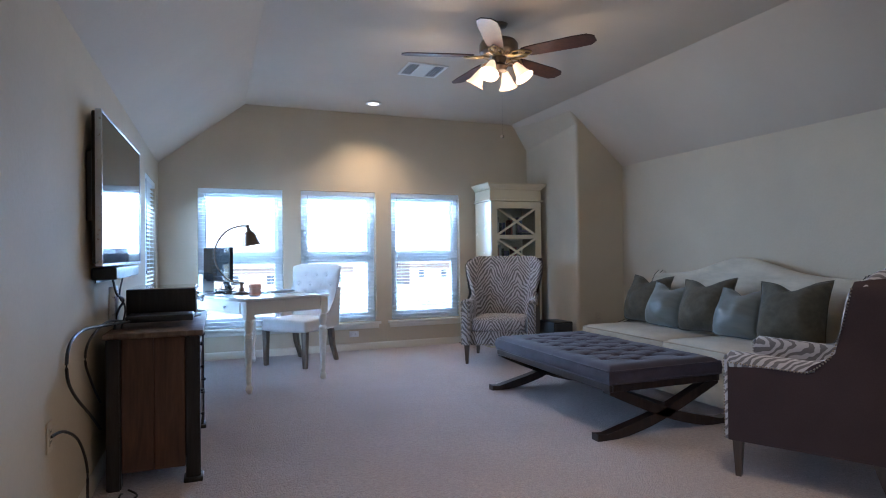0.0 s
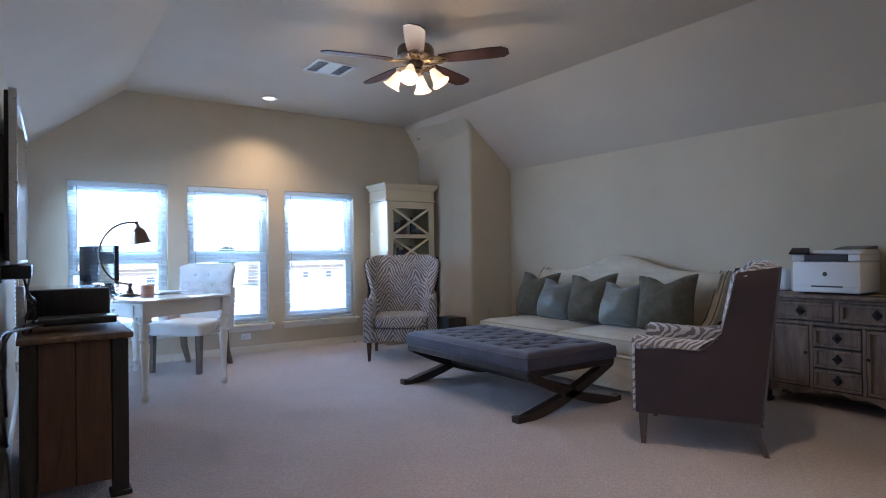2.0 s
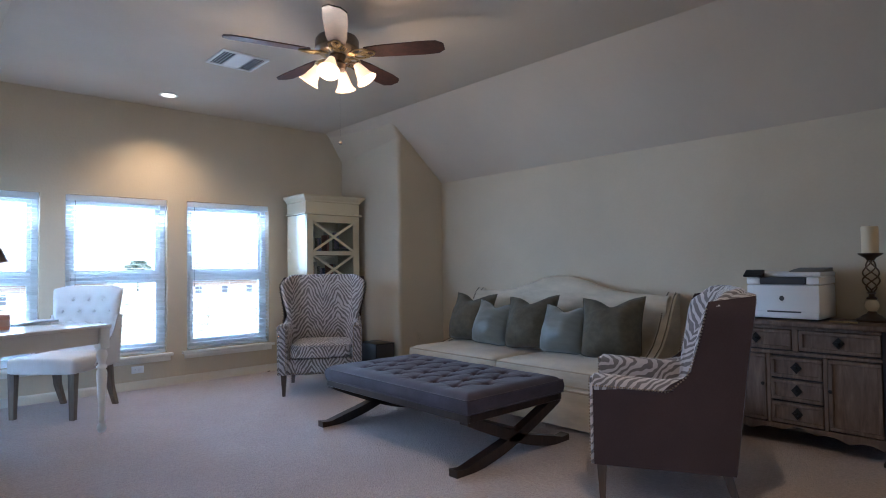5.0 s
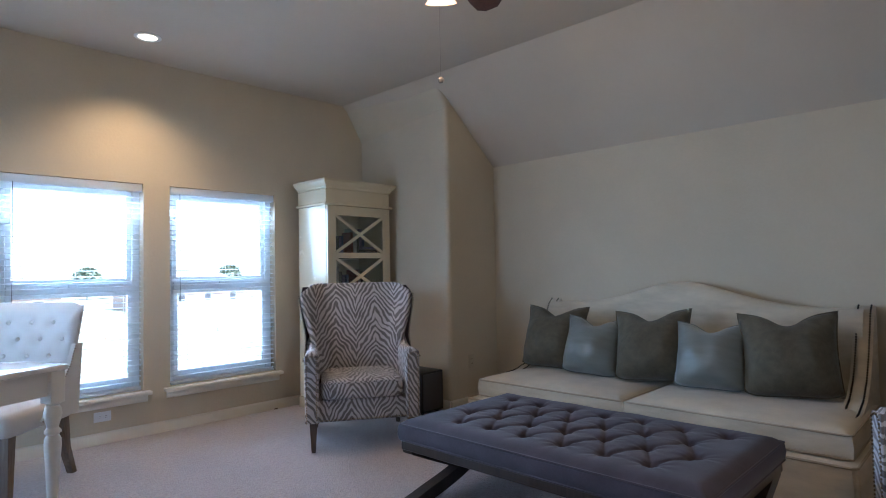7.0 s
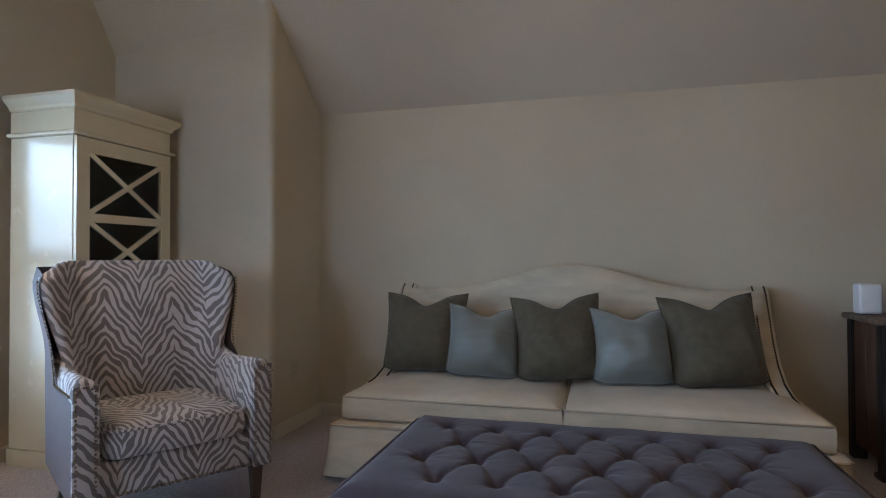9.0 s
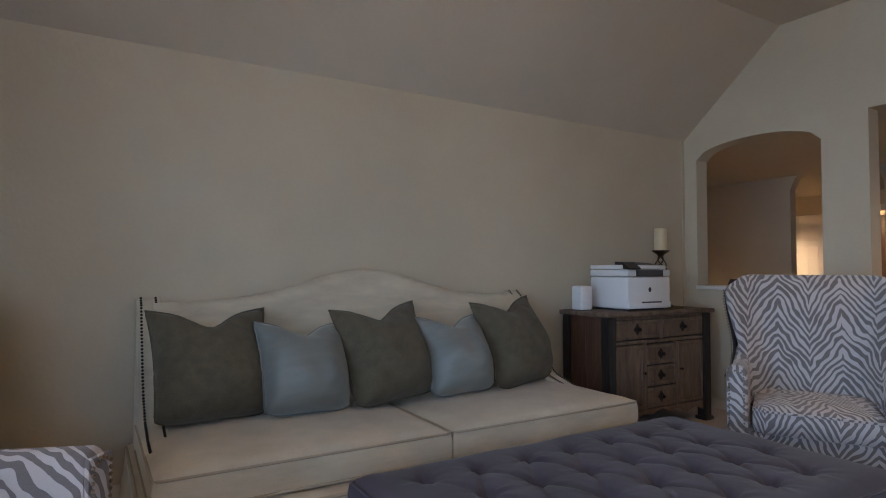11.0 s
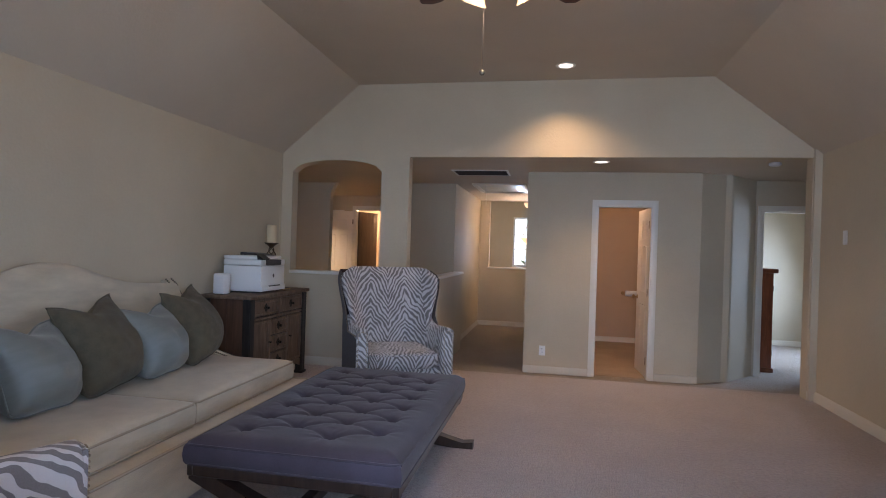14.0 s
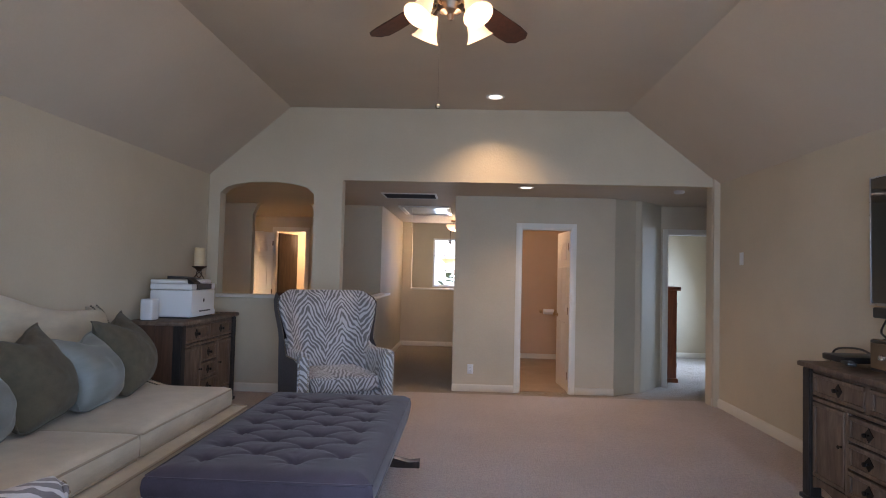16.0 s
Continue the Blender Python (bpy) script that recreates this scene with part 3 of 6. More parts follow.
def vent(x0, x1, y0, y1, z, label, n, along_x=True, split=False, inner=None):
    v = thing("ceiling_vent", pose((x0 + x1) / 2, (y0 + y1) / 2, z), label, "ceiling vent")
    w, d = (x1 - x0) / 2, (y1 - y0) / 2
    bm = B()
    box(bm, -w, w, -d, -d + 0.025, -0.012, 0.0, 0.003, 1)
    box(bm, -w, w, d - 0.025, d, -0.012, 0.0, 0.003, 1)
    box(bm, -w, -w + 0.025, -d + 0.025, d - 0.025, -0.012, 0.0, 0.003, 1)
    box(bm, w - 0.025, w, -d + 0.025, d - 0.025, -0.012, 0.0, 0.003, 1)
    part("frame", bm, WHITE, v)
    part("backing", boxed(-w + 0.02, w - 0.02, -d + 0.02, d - 0.02, -0.004, -0.001), inner or GREYPL, v)
    if split:
        part("centre_plate", boxed(-w * 0.35, w * 0.35, -d + 0.025, d - 0.025, -0.01, -0.003), WHITE, v)
        xs = [s * (w * 0.40 + (w * 0.52) * i / (n - 1)) for s in (-1, 1) for i in range(n)]
        first = None
        for x in xs:
            if first is None:
                first = part("slat", prism([(-0.006, -0.012), (-0.004, -0.013), (0.008, -0.004), (0.006, -0.003)], "y", -d + 0.025, d - 0.025), WHITE, v)
                first.matrix_local = pose(x, 0, 0)
            else:
                again(first, pose(x, 0, 0))
    else:
        first = None
        for i in range(n):
            y = -d + 0.03 + (2 * d - 0.06) * (i + 0.5) / n
            if first is None:
                first = part("slat", prism([(-0.008, -0.012), (-0.006, -0.013), (0.008, -0.004), (0.006, -0.003)], "x", -w + 0.025, w - 0.025), GREYPL if inner else WHITE, v)
                first.matrix_local = pose(0, y, 0)
            else:
                again(first, pose(0, y, 0))


vent(-1.335, -0.945, -2.05, -1.68, ZC, "white louvred air supply vent in the ceiling", 5, split=True)
vent(-0.68, 0.0, -7.72, -7.25, HC, "white-framed return air grille with dark slots in the hall ceiling", 7, inner=BLACKPL)


# ---- seating ----
def wing_chair(m, label):
    c = thing("wing_chair", m, label, "armchair", "pair of zebra wing chairs")
    # seat base and cushion
    part("seat_base", boxed(-0.36, 0.36, -0.37, 0.34, 0.19, 0.335, 0.012), ZEBRA, c, "zebra-patterned seat rail")

    def pad(u, v):
        s, t = 2 * u - 1, 2 * v - 1
        return s, t
    bm = B()
    rows = []
    for k, (zz, ins) in enumerate(((0.338, 0.02), (0.345, 0.004), (0.385, -0.006), (0.43, 0.0), (0.452, 0.015), (0.462, 0.05), (0.472, 0.13), (0.478, 0.22))):
        x, y0, y1 = 0.297 - ins, -0.405 + ins, 0.26 - ins
        r = 0.05
        ring = []
        for cx, cy, a in ((x - r, y1 - r, 0), (-x + r, y1 - r, 90), (-x + r, y0 + r, 180), (x - r, y0 + r, 270)):
            ring += [(cx + r * math.cos(radians(a + 30 * q)), cy + r * math.sin(radians(a + 30 * q)), zz) for q in range(4)]
        rows.append(ring)
    rings(bm, rows)
    part("seat_cushion", bm, ZEBRA, c, "zebra-patterned box seat cushion", 60)
    bm = B()
    x, y0 = 0.295, -0.407
    rod(bm, [(-x, 0.2, 0.447), (-x, y0 + 0.04, 0.447), (-x + 0.04, y0, 0.447), (x - 0.04, y0, 0.447), (x, y0 + 0.04, 0.447), (x, 0.2, 0.447)], 0.006, 6)
    part("piping", bm, ZEBRA, c)

    def half(v):
        return 0.345 + 0.10 * smoothstep(0.25, 0.9, v)

    def front(u, v):
        s = 2 * u - 1
        k = abs(s)
        z = 0.40 + 0.685 * v
        wing = smoothstep(0.62, 1.0, k)
        y = 0.235 + 0.115 * v - wing * (0.17 - 0.03 * v) - 0.03 * math.sin(math.pi * v) * (1 - k)
        top = smoothstep(0.93, 1.0, v)
        z -= top * 0.012 + 0.06 * smoothstep(0.72, 1.0, k) ** 2 * smoothstep(0.8, 1, v)
        return (s * half(v), y + top * 0.03, z)
    bm = B()
    grid(front, 24, 18, bm)
    # rolled border round top and wings
    edge = [front(0, i / 18) for i in range(19)] + [front(i / 24, 1) for i in range(1, 24)] + [front(1, 1 - i / 18) for i in range(19)]
    part("backrest", bm, ZEBRA, c, "zebra-patterned curved wing backrest", 80)
    bm = B()
    rod(bm, [(p[0] * 0.985, p[1] + 0.022, p[2] - 0.012) for p in edge], 0.028, 10)
    part("backrest_roll", bm, ZEBRA, c, "", 80)

    def rear(z):
        return 0.335 + 0.11 * (z - 0.2) / 0.885

    def flank(z):
        return 0.418 + 0.052 * smoothstep(0.66, 1.0, z) - 0.02 * smoothstep(0.98, 1.07, z)

    def back(u, v):
        s, z = 2 * u - 1, 0.195 + 0.865 * v
        return (s * flank(z), rear(z) + 0.03 * (1 - s ** 4), z)
    part("outer_back", grid(back, 20, 18), PLUM, c, "plain dusky plum velvet outer back", 60)

    def crown(u, v):
        a = front(u, 1.0)
        s = 2 * u - 1
        e = (s * flank(1.06), rear(1.06) + 0.03 * (1 - s ** 4), 1.06 - 0.05 * smoothstep(0.72, 1.0, abs(s)) ** 2)
        return tuple(p + (q - p) * v for p, q in zip(a, e))
    part("crown", grid(crown, 24, 4), ZEBRA, c, "zebra-patterned rounded top", 80)
    for s in (-1, 1):
        def side(u, v, s=s):
            z = 0.195 + 0.39 * v
            return (s * 0.42, -0.395 + (rear(z) + 0.395) * u, z)

        def wing(u, v, s=s):
            z = 0.585 + 0.475 * v
            k = smoothstep(0.0, 0.22, v)
            y0 = (-0.02 + 0.12 * k) + 0.115 * v
            zz = z - 0.05 * smoothstep(0.85, 1.0, v) * (1 - u) * 0.6
            return (s * (flank(z) + 0.002 * (1 - k)), y0 + (rear(z) - y0) * u, zz)
        bm = B()
        grid(side, 10, 4, bm)
        grid(wing, 10, 14, bm)
        part("outer_side", bm, PLUM, c, "plain dusky plum velvet outer side", 60)
        bm = B()
        rows = []
        for y, zt, w in ((-0.40, 0.64, 0.0), (-0.385, 0.655, 0.004), (-0.2, 0.645, 0.0), (0.0, 0.635, 0.0), (0.12, 0.655, -0.004), (0.24, 0.70, -0.01)):
            a, b = s * (0.322 - w), s * (0.421 + w)
            mid = (a + b) / 2
            h = abs(b - a) / 2
            rows.append([(a, y, 0.25), (a, y, zt - 0.05)] + [(mid - s * h * math.cos(math.pi * q / 6), y, zt - 0.05 + 0.05 * math.sin(math.pi * q / 6)) for q in range(1, 6)] + [(b, y, zt - 0.05), (b, y, 0.592), (mid, y, 0.40)])
        rings(bm, rows)
        part("armrest", bm, ZEBRA, c, "zebra-patterned narrow armrest", 50)
        part("arm_front", boxed(s * 0.325, s * 0.42, -0.413, -0.395, 0.195, 0.635, 0.008), ZEBRA, c)
        pts = along([(s * 0.337, -0.415, 0.20), (s * 0.337, -0.415, 0.615), (s * 0.372, -0.415, 0.632), (s * 0.408, -0.415, 0.615), (s * 0.408, -0.415, 0.20)], 0.0165)
        pts += along([(s * 0.428, -0.39, 0.598), (s * 0.428, 0.0, 0.583), (s * 0.426, 0.04, 0.61), (s * 0.424, 0.10, 0.66), (s * 0.430, 0.135, 0.74), (s * 0.452, 0.165, 0.84), (s * 0.474, 0.19, 0.94), (s * 0.474, 0.205, 1.01)], 0.0165)
        studs(c, pts)
        leg = B()
        rows = [[(s * 0.36 + dx * w, -0.355 + dy * w, z) for dx, dy in ((-1, -1), (1, -1), (1, 1), (-1, 1))] for z, w in ((0.195, 0.027), (0.19, 0.027), (0.0, 0.015))]
        part("leg", rings(leg, rows), LEGWOOD, c, "tapered dark wooden front leg")
        rows = [[(s * 0.33 + dx * w + s * 0.02 * k, 0.29 + dy * w + 0.075 * k, z) for dx, dy in ((-1, -1), (1, -1), (1, 1), (-1, 1))] for z, w, k in ((0.205, 0.026, 0), (0.10, 0.022, 0.45), (0.0, 0.017, 1))]
        part("leg", rings(B(), rows), LEGWOOD, c, "splayed dark wooden rear leg")
    studs(c, along([(-0.36, -0.373, 0.203), (0.36, -0.373, 0.203)], 0.0165))
    return c


chair = wing_chair(pose(-0.03, -1.29, 0, 0, 0, -34) @ Matrix.Diagonal((0.94, 0.93, 1.05, 1)), "zebra-print wing chair standing by the bookcase and window")
other = copy_thing(chair, pose(-0.005, -4.92, 0, 0, 0, -151) @ Matrix.Diagonal((0.95, 0.97, 0.95, 1)))
tagged(other, "zebra-print wing chair with plum back standing by the dresser")


def tufted(u_n, v_n, length, width):
    """Buttons in staggered rows over a length by width rectangle."""
    out = []
    for r in range(v_n):
        n = u_n if r % 2 == 0 else u_n - 1
        for k in range(n):
            out.append((length * ((k + (0.5 if r % 2 == 0 else 1.0)) / u_n - 0.5), width * ((r + 0.5) / v_n - 0.5)))
    return out


def ottoman(m, L, W, top):
    o = thing("ottoman_bench", m, "tufted mauve velvet ottoman on dark crossed wooden legs", "ottoman")
    pts = tufted(7, 4, L * 0.90, W * 0.84)
    P = np.array(pts)
    near = math.hypot(L * 0.9 / 14, W * 0.84 / 4) * 1.12
    segs = [(p, q) for i, p in enumerate(P) for q in P[i + 1:] if np.hypot(*(p - q)) < near and abs(p[1] - q[1]) > 0.05]

    def surf(u, v):
        x, y = L * (u - 0.5), W * (v - 0.5)
        q = np.array((x, y))
        d = float(np.min(np.hypot(P[:, 0] - x, P[:, 1] - y)))
        edge = min((0.5 - abs(u - 0.5)) * L, (0.5 - abs(v - 0.5)) * W)
        rise = 1 - math.exp(-(edge / 0.03) ** 1.3)
        c = 9.0
        for a, b in segs:
            if abs((a[0] + b[0]) / 2 - x) > 0.2 or abs((a[1] + b[1]) / 2 - y) > 0.2:
                continue
            ab = b - a
            t = min(1, max(0, float(np.dot(q - a, ab) / np.dot(ab, ab))))
            c = min(c, float(np.hypot(*(a + ab * t - q))))
        wob = noise.noise((x * 9, y * 9, 0.7))
        i = int(np.argmin(np.hypot(P[:, 0] - x, P[:, 1] - y)))
        ang = math.atan2(y - P[i, 1], x - P[i, 0])
        z = top - 0.034 + 0.034 * rise - 0.022 * math.exp(-(d / 0.026) ** 2) - 0.013 * math.exp(-d / 0.055)
        z += rise * 0.007 * noise.noise((math.cos(ang) * 2.6, math.sin(ang) * 2.6, i * 3.1)) * math.exp(-(d / 0.085) ** 2)
        z -= rise * 0.014 * math.exp(-c / (0.010 + 0.004 * wob)) * (0.4 + 0.6 * math.exp(-(d / 0.09) ** 2))
        z += 0.004 * noise.noise((x * 5, y * 5, 0.3))
        return (x, y, z)
    bm = B()
    nu, nv = 190, 110
    grid(surf, nu, nv, bm)
    # side skirt of the cushion
    ring = [surf(i / nu, 0) for i in range(nu)] + [surf(1, i / nv) for i in range(nv)] + [surf(1 - i / nu, 1) for i in range(nu)] + [surf(0, 1 - i / nv) for i in range(nv)]
    rows = [ring]
    for z, g in ((top - 0.045, 1.006), (top - 0.075, 1.010), (top - 0.105, 1.006), (top - 0.118, 0.998)):
        rows.append([(x * (1 + (g - 1) * 1.2), y * (1 + (g - 1) * 2), z) for x, y, _ in ring])
    rings(bm, rows, caps=False)
    bmesh.ops.remove_doubles(bm, verts=bm.verts, dist=0.0004)
    part("cushion", bm, VELVET, o, "deep-tufted mauve velvet cushion", 70)
    for z in (top - 0.034, top - 0.112):
        bm = B()
        k = 1.004
        c = [(-L / 2 * k, -W / 2 * k, z), (L / 2 * k, -W / 2 * k, z), (L / 2 * k, W / 2 * k, z), (-L / 2 * k, W / 2 * k, z), (-L / 2 * k, -W / 2 * k, z)]
        rod(bm, along(c, 0.05) + [c[0]], 0.0055, 6)
        part("piping", bm, VELVET, o)
    for x, y in pts:
        bm = B()
        bmesh.ops.create_uvsphere(bm, u_segments=8, v_segments=5, radius=0.011, matrix=Matrix.Translation((x, y, top - 0.04)) @ Matrix.Diagonal((1, 1, 0.45, 1)))
        part("button", bm, VELVET, o)
    bm = B()
    box(bm, -L / 2 + 0.004, L / 2 - 0.004, -W / 2 + 0.004, -W / 2 + 0.03, top - 0.165, top - 0.118, 0.004, 1)
    box(bm, -L / 2 + 0.004, L / 2 - 0.004, W / 2 - 0.03, W / 2 - 0.004, top - 0.165, top - 0.118, 0.004, 1)
    box(bm, -L / 2 + 0.004, -L / 2 + 0.03, -W / 2 + 0.03, W / 2 - 0.03, top - 0.165, top - 0.118, 0.004, 1)
    box(bm, L / 2 - 0.03, L / 2 - 0.004, -W / 2 + 0.03, W / 2 - 0.03, top - 0.165, top - 0.118, 0.004, 1)
    part("rail_frame", bm, ESPRESSO, o, "dark wooden rail under the cushion")
    h = top - 0.16
    for s in (-1, 1):
        x = s * (L / 2 - 0.045)
        for q in (-1, 1):
            rows = []
            n = 14
            for i in range(n + 1):
                t = i / n
                y = q * (W / 2 - 0.01) * (1 - 2 * t) - q * 0.09 * smoothstep(0.55, 1.0, t)
                z = h * (1 - t) ** 1.35 + 0.012 * (1 - t)
                wx, wz = 0.034, 0.036 - 0.012 * smoothstep(0.75, 1.0, t)
                if i == n:
                    z = 0.02
                rows.append([(x - wx, y, z - wz + 0.004), (x + wx, y, z - wz + 0.004), (x + wx, y, z + wz), (x - wx, y, z + wz)])
            rows = [[(a, b, max(0.0, cc)) for a, b, cc in r] for r in rows]
            part("crossed_leg", rings(B(), rows), ESPRESSO, o, "curved dark crossed leg")
    part("stretcher", boxed(-L / 2 + 0.05, L / 2 - 0.05, -0.025, 0.025, h * 0.5 - 0.02, h * 0.5 + 0.03, 0.005), ESPRESSO, o)
    return o


ottoman(pose(-0.252, -3.29, 0, 0, 0, 90), 1.57, 0.91, 0.46)


def sofa():
    s = thing("camelback_sofa", pose(0, 0, 0), "cream linen camelback sofa with nailhead trim along sloping sides", "sofa")
    y0, y1 = -4.305, -1.93
    ym = (y0 + y1) / 2
    # skirted base, a little wider at the floor
    rows = [[(0.46 - k, y1 + k), (0.46 - k, y0 - k), (1.56, y0 - k), (1.56, y1 + k)] for k in (0.03, 0.012, 0.0)]
    bm = rings(B(), [[(x, y, z) for x, y in r] for r, z in zip(rows, (0.03, 0.16, 0.285))])
    bmesh.ops.bevel(bm, geom=[e for e in bm.edges if abs(e.verts[0].co.z - e.verts[1].co.z) > 0.05], offset=0.02, segments=3, affect="EDGES")
    part("base", bm, LINEN, s, "cream linen upholstered base")
    bm = B()
    rod(bm, [(1.5, y1 + 0.002, 0.287), (0.48, y1 + 0.002, 0.287), (0.458, y1 - 0.02, 0.287), (0.458, y0 + 0.02, 0.287), (0.48, y0 - 0.002, 0.287), (1.5, y0 - 0.002, 0.287)], 0.007, 6)
    part("piping", bm, WELT, s)
    for yy in (y1 - 0.12, y0 + 0.12):
        for xx in (0.56, 1.48):
            part("foot", lathe([(0.0, 0.0), (0.028, 0.0), (0.032, 0.03), (0.0, 0.032)], 10, None, (xx, yy, 0)), ESPRESSO, s)
    for a, b in ((ym + 0.012, y1 - 0.035), (y0 + 0.035, ym - 0.012)):
        def top(u, v, a=a, b=b):
            x, y = 0.57 + 0.80 * u, a + (b - a) * v
            e = min(u, 1.0, 0.6 - abs(u - 0.4)) * 0.8, min(v, 1 - v) * (b - a)
            k = min(e)
            return (x, y, 0.412 + 0.028 * (1 - math.exp(-(max(0, k) / 0.05))) + 0.012 * math.sin(math.pi * v) + 0.003 * noise.noise((x * 6, y * 6, 1.0)))
        bm = B()
        nu, nv = 22, 30
        grid(top, nu, nv, bm)
        ring = [top(i / nu, 0) for i in range(nu)] + [top(1, i / nv) for i in range(nv)] + [top(1 - i / nu, 1) for i in range(nu)] + [top(0, 1 - i / nv) for i in range(nv)]
        cx, cy = 0.97, (a + b) / 2
        rows = [ring] + [[(cx + (x - cx) * g, cy + (y - cy) * g, z) for x, y, _ in ring] for z, g in ((0.395, 1.012), (0.35, 1.018), (0.305, 1.012), (0.29, 0.99))]
        rings(bm, rows, caps=False)
        bmesh.ops.remove_doubles(bm, verts=bm.verts, dist=0.0004)
        cu = part("seat_cushion", bm, LINEN, s, "plump cream linen seat cushion", 60)
        for z in (0.408, 0.297):
            bm = B()
            k = 1.012
            ex, ey = 0.402 * k, (b - a) / 2 * k
            rod(bm, [(cx + ex * sx, cy + ey * sy, z) for sx, sy in ((1, -1), (-0.97, -1), (-1, -0.96), (-1, 0), (-1, 0.96), (-0.97, 1), (1, 1))], 0.0055, 6)
            part("piping", bm, WELT, cu)

    def crest(y):
        k = (y - ym) / ((y1 - y0) / 2 - 0.06)
        return 0.955 + 0.155 * math.exp(-(k / 0.40) ** 2) - 0.012 * (1 - math.exp(-(k / 0.7) ** 2))
    n = 40
    rows = []
    for i in range(n + 1):
        y = y0 + 0.10 + (y1 - y0 - 0.20) * i / n
        zt = crest(y)
        rows.append([(1.585, y, 0.03), (1.33, y, 0.10), (1.36, y, 0.42), (1.43, y, zt - 0.10), (1.455, y, zt - 0.03), (1.49, y, zt), (1.53, y, zt), (1.565, y, zt - 0.03), (1.585, y, zt - 0.10)])
    part("backrest", rings(B(), rows), LINEN, s, "cream linen camel-shaped backrest", 50)
    for e, q in ((y1 - 0.08, 1), (y0 + 0.10, -1)):
        # side wing sweeps from the crest down to the seat
        path = [(1.545, 0.965), (1.50, 0.93), (1.43, 0.80), (1.36, 0.67), (1.27, 0.55), (1.15, 0.465), (1.00, 0.425), (0.88, 0.415)]
        rows = []
        for (x, z), (px, pz) in zip(path, [path[0]] + path[:-1]):
            rows.append([(x, e - q * 0.035, z - 0.01), (x - 0.008, e - q * 0.02, z), (x - 0.008, e + q * 0.055 - q * 0.0, z), (x, e + q * 0.065, z - 0.01), (max(x, 1.2) + 0.03, e + q * 0.065, 0.28), (max(x, 1.2) + 0.03, e - q * 0.035, 0.28)])
        rows = [[(min(x, 1.575), y, z) for x, y, z in r] for r in rows]
        bm = B()
        poly = [(x, z) for x, z in path] + [(0.88, 0.25), (1.57, 0.25), (1.57, 0.965)]
        prism(poly, "y", e - q * 0.05, e + q * 0.05, bm, 0.008)
        w = part("side_wing", bm, LINEN, s, "sloping cream side wing with two nailhead rows")
        for d in (-0.032, 0.032):
            pts = along([(x - 0.004, e + q * d, z + 0.004) for x, z in path], 0.017)
            o = studs(w, pts, 0.0065, "row of dark nailheads")
            o.data.materials[0] = IRON
    return s


sofa()


def pillow(m, size, material, label, lean, piping=True):
    p = thing("throw_pillow", m, label, "pillow", "row of pillows on the sofa")

    def shape(side):
        def fn(u, v):
            a, b = 2 * u - 1, 2 * v - 1
            pinch = 1 - 0.10 * (1 - a * a) * abs(b) ** 2
            pin2 = 1 - 0.10 * (1 - b * b) * abs(a) ** 2
            x, z = a * size / 2 * pin2, b * size / 2 * pinch
            if b > 0:
                z -= 0.13 * size * b ** 2 * math.exp(-(a / 0.36) ** 2)
            if b < 0:
                z += 0.09 * size * a ** 4 * b * b
                x *= 1 - 0.07 * b * b * a * a
            puff = (1 - 0.25 * b) * (max(0, (1 - a * a)) ** 0.6) * (max(0, (1 - b * b)) ** 0.6)
            wr = 0.022 * noise.noise((a * 2.6 + size * 7, b * 2.6, side * 2.0 + lean))
            return (x, side * (0.165 * puff + wr * puff), z)
        return fn
    bm = B()
    grid(shape(1), 22, 22, bm)
    grid(shape(-1), 22, 22, bm)
    bmesh.ops.remove_doubles(bm, verts=bm.verts, dist=0.0006)
    c = part("cover", bm, material, p, "", 80)
    if piping:
        f = shape(1)
        bm = B()
        rod(bm, [f(i / 20, 0) for i in range(20)] + [f(1, i / 20) for i in range(20)] + [f(1 - i / 20, 1) for i in range(20)] + [f(0, 1 - i / 20) for i in range(21)], 0.005, 5)
        part("piping", bm, material, p)


for y, sz, mt, lab, x, tilt, yaw in (
        (-2.24, 0.52, OLIVE, "large dark olive velvet throw pillow on the sofa", 1.16, -22, 96),
        (-2.63, 0.45, SAGE, "smaller pale sage satin throw pillow on the sofa", 1.08, -23, 98),
        (-3.06, 0.52, OLIVE, "large dark olive velvet throw pillow on the sofa", 1.11, -23, 100),
        (-3.46, 0.45, SAGE, "smaller pale sage satin throw pillow on the sofa", 1.08, -23, 98),
        (-3.89, 0.53, OLIVE, "large dark olive velvet throw pillow on the sofa", 1.13, -22, 104)):
    pillow(pose(x, y, 0.44 + sz * 0.47, 0, 0, yaw) @ pose(0, 0, 0, -tilt, random.uniform(-4, 4)), sz, mt, lab, y)


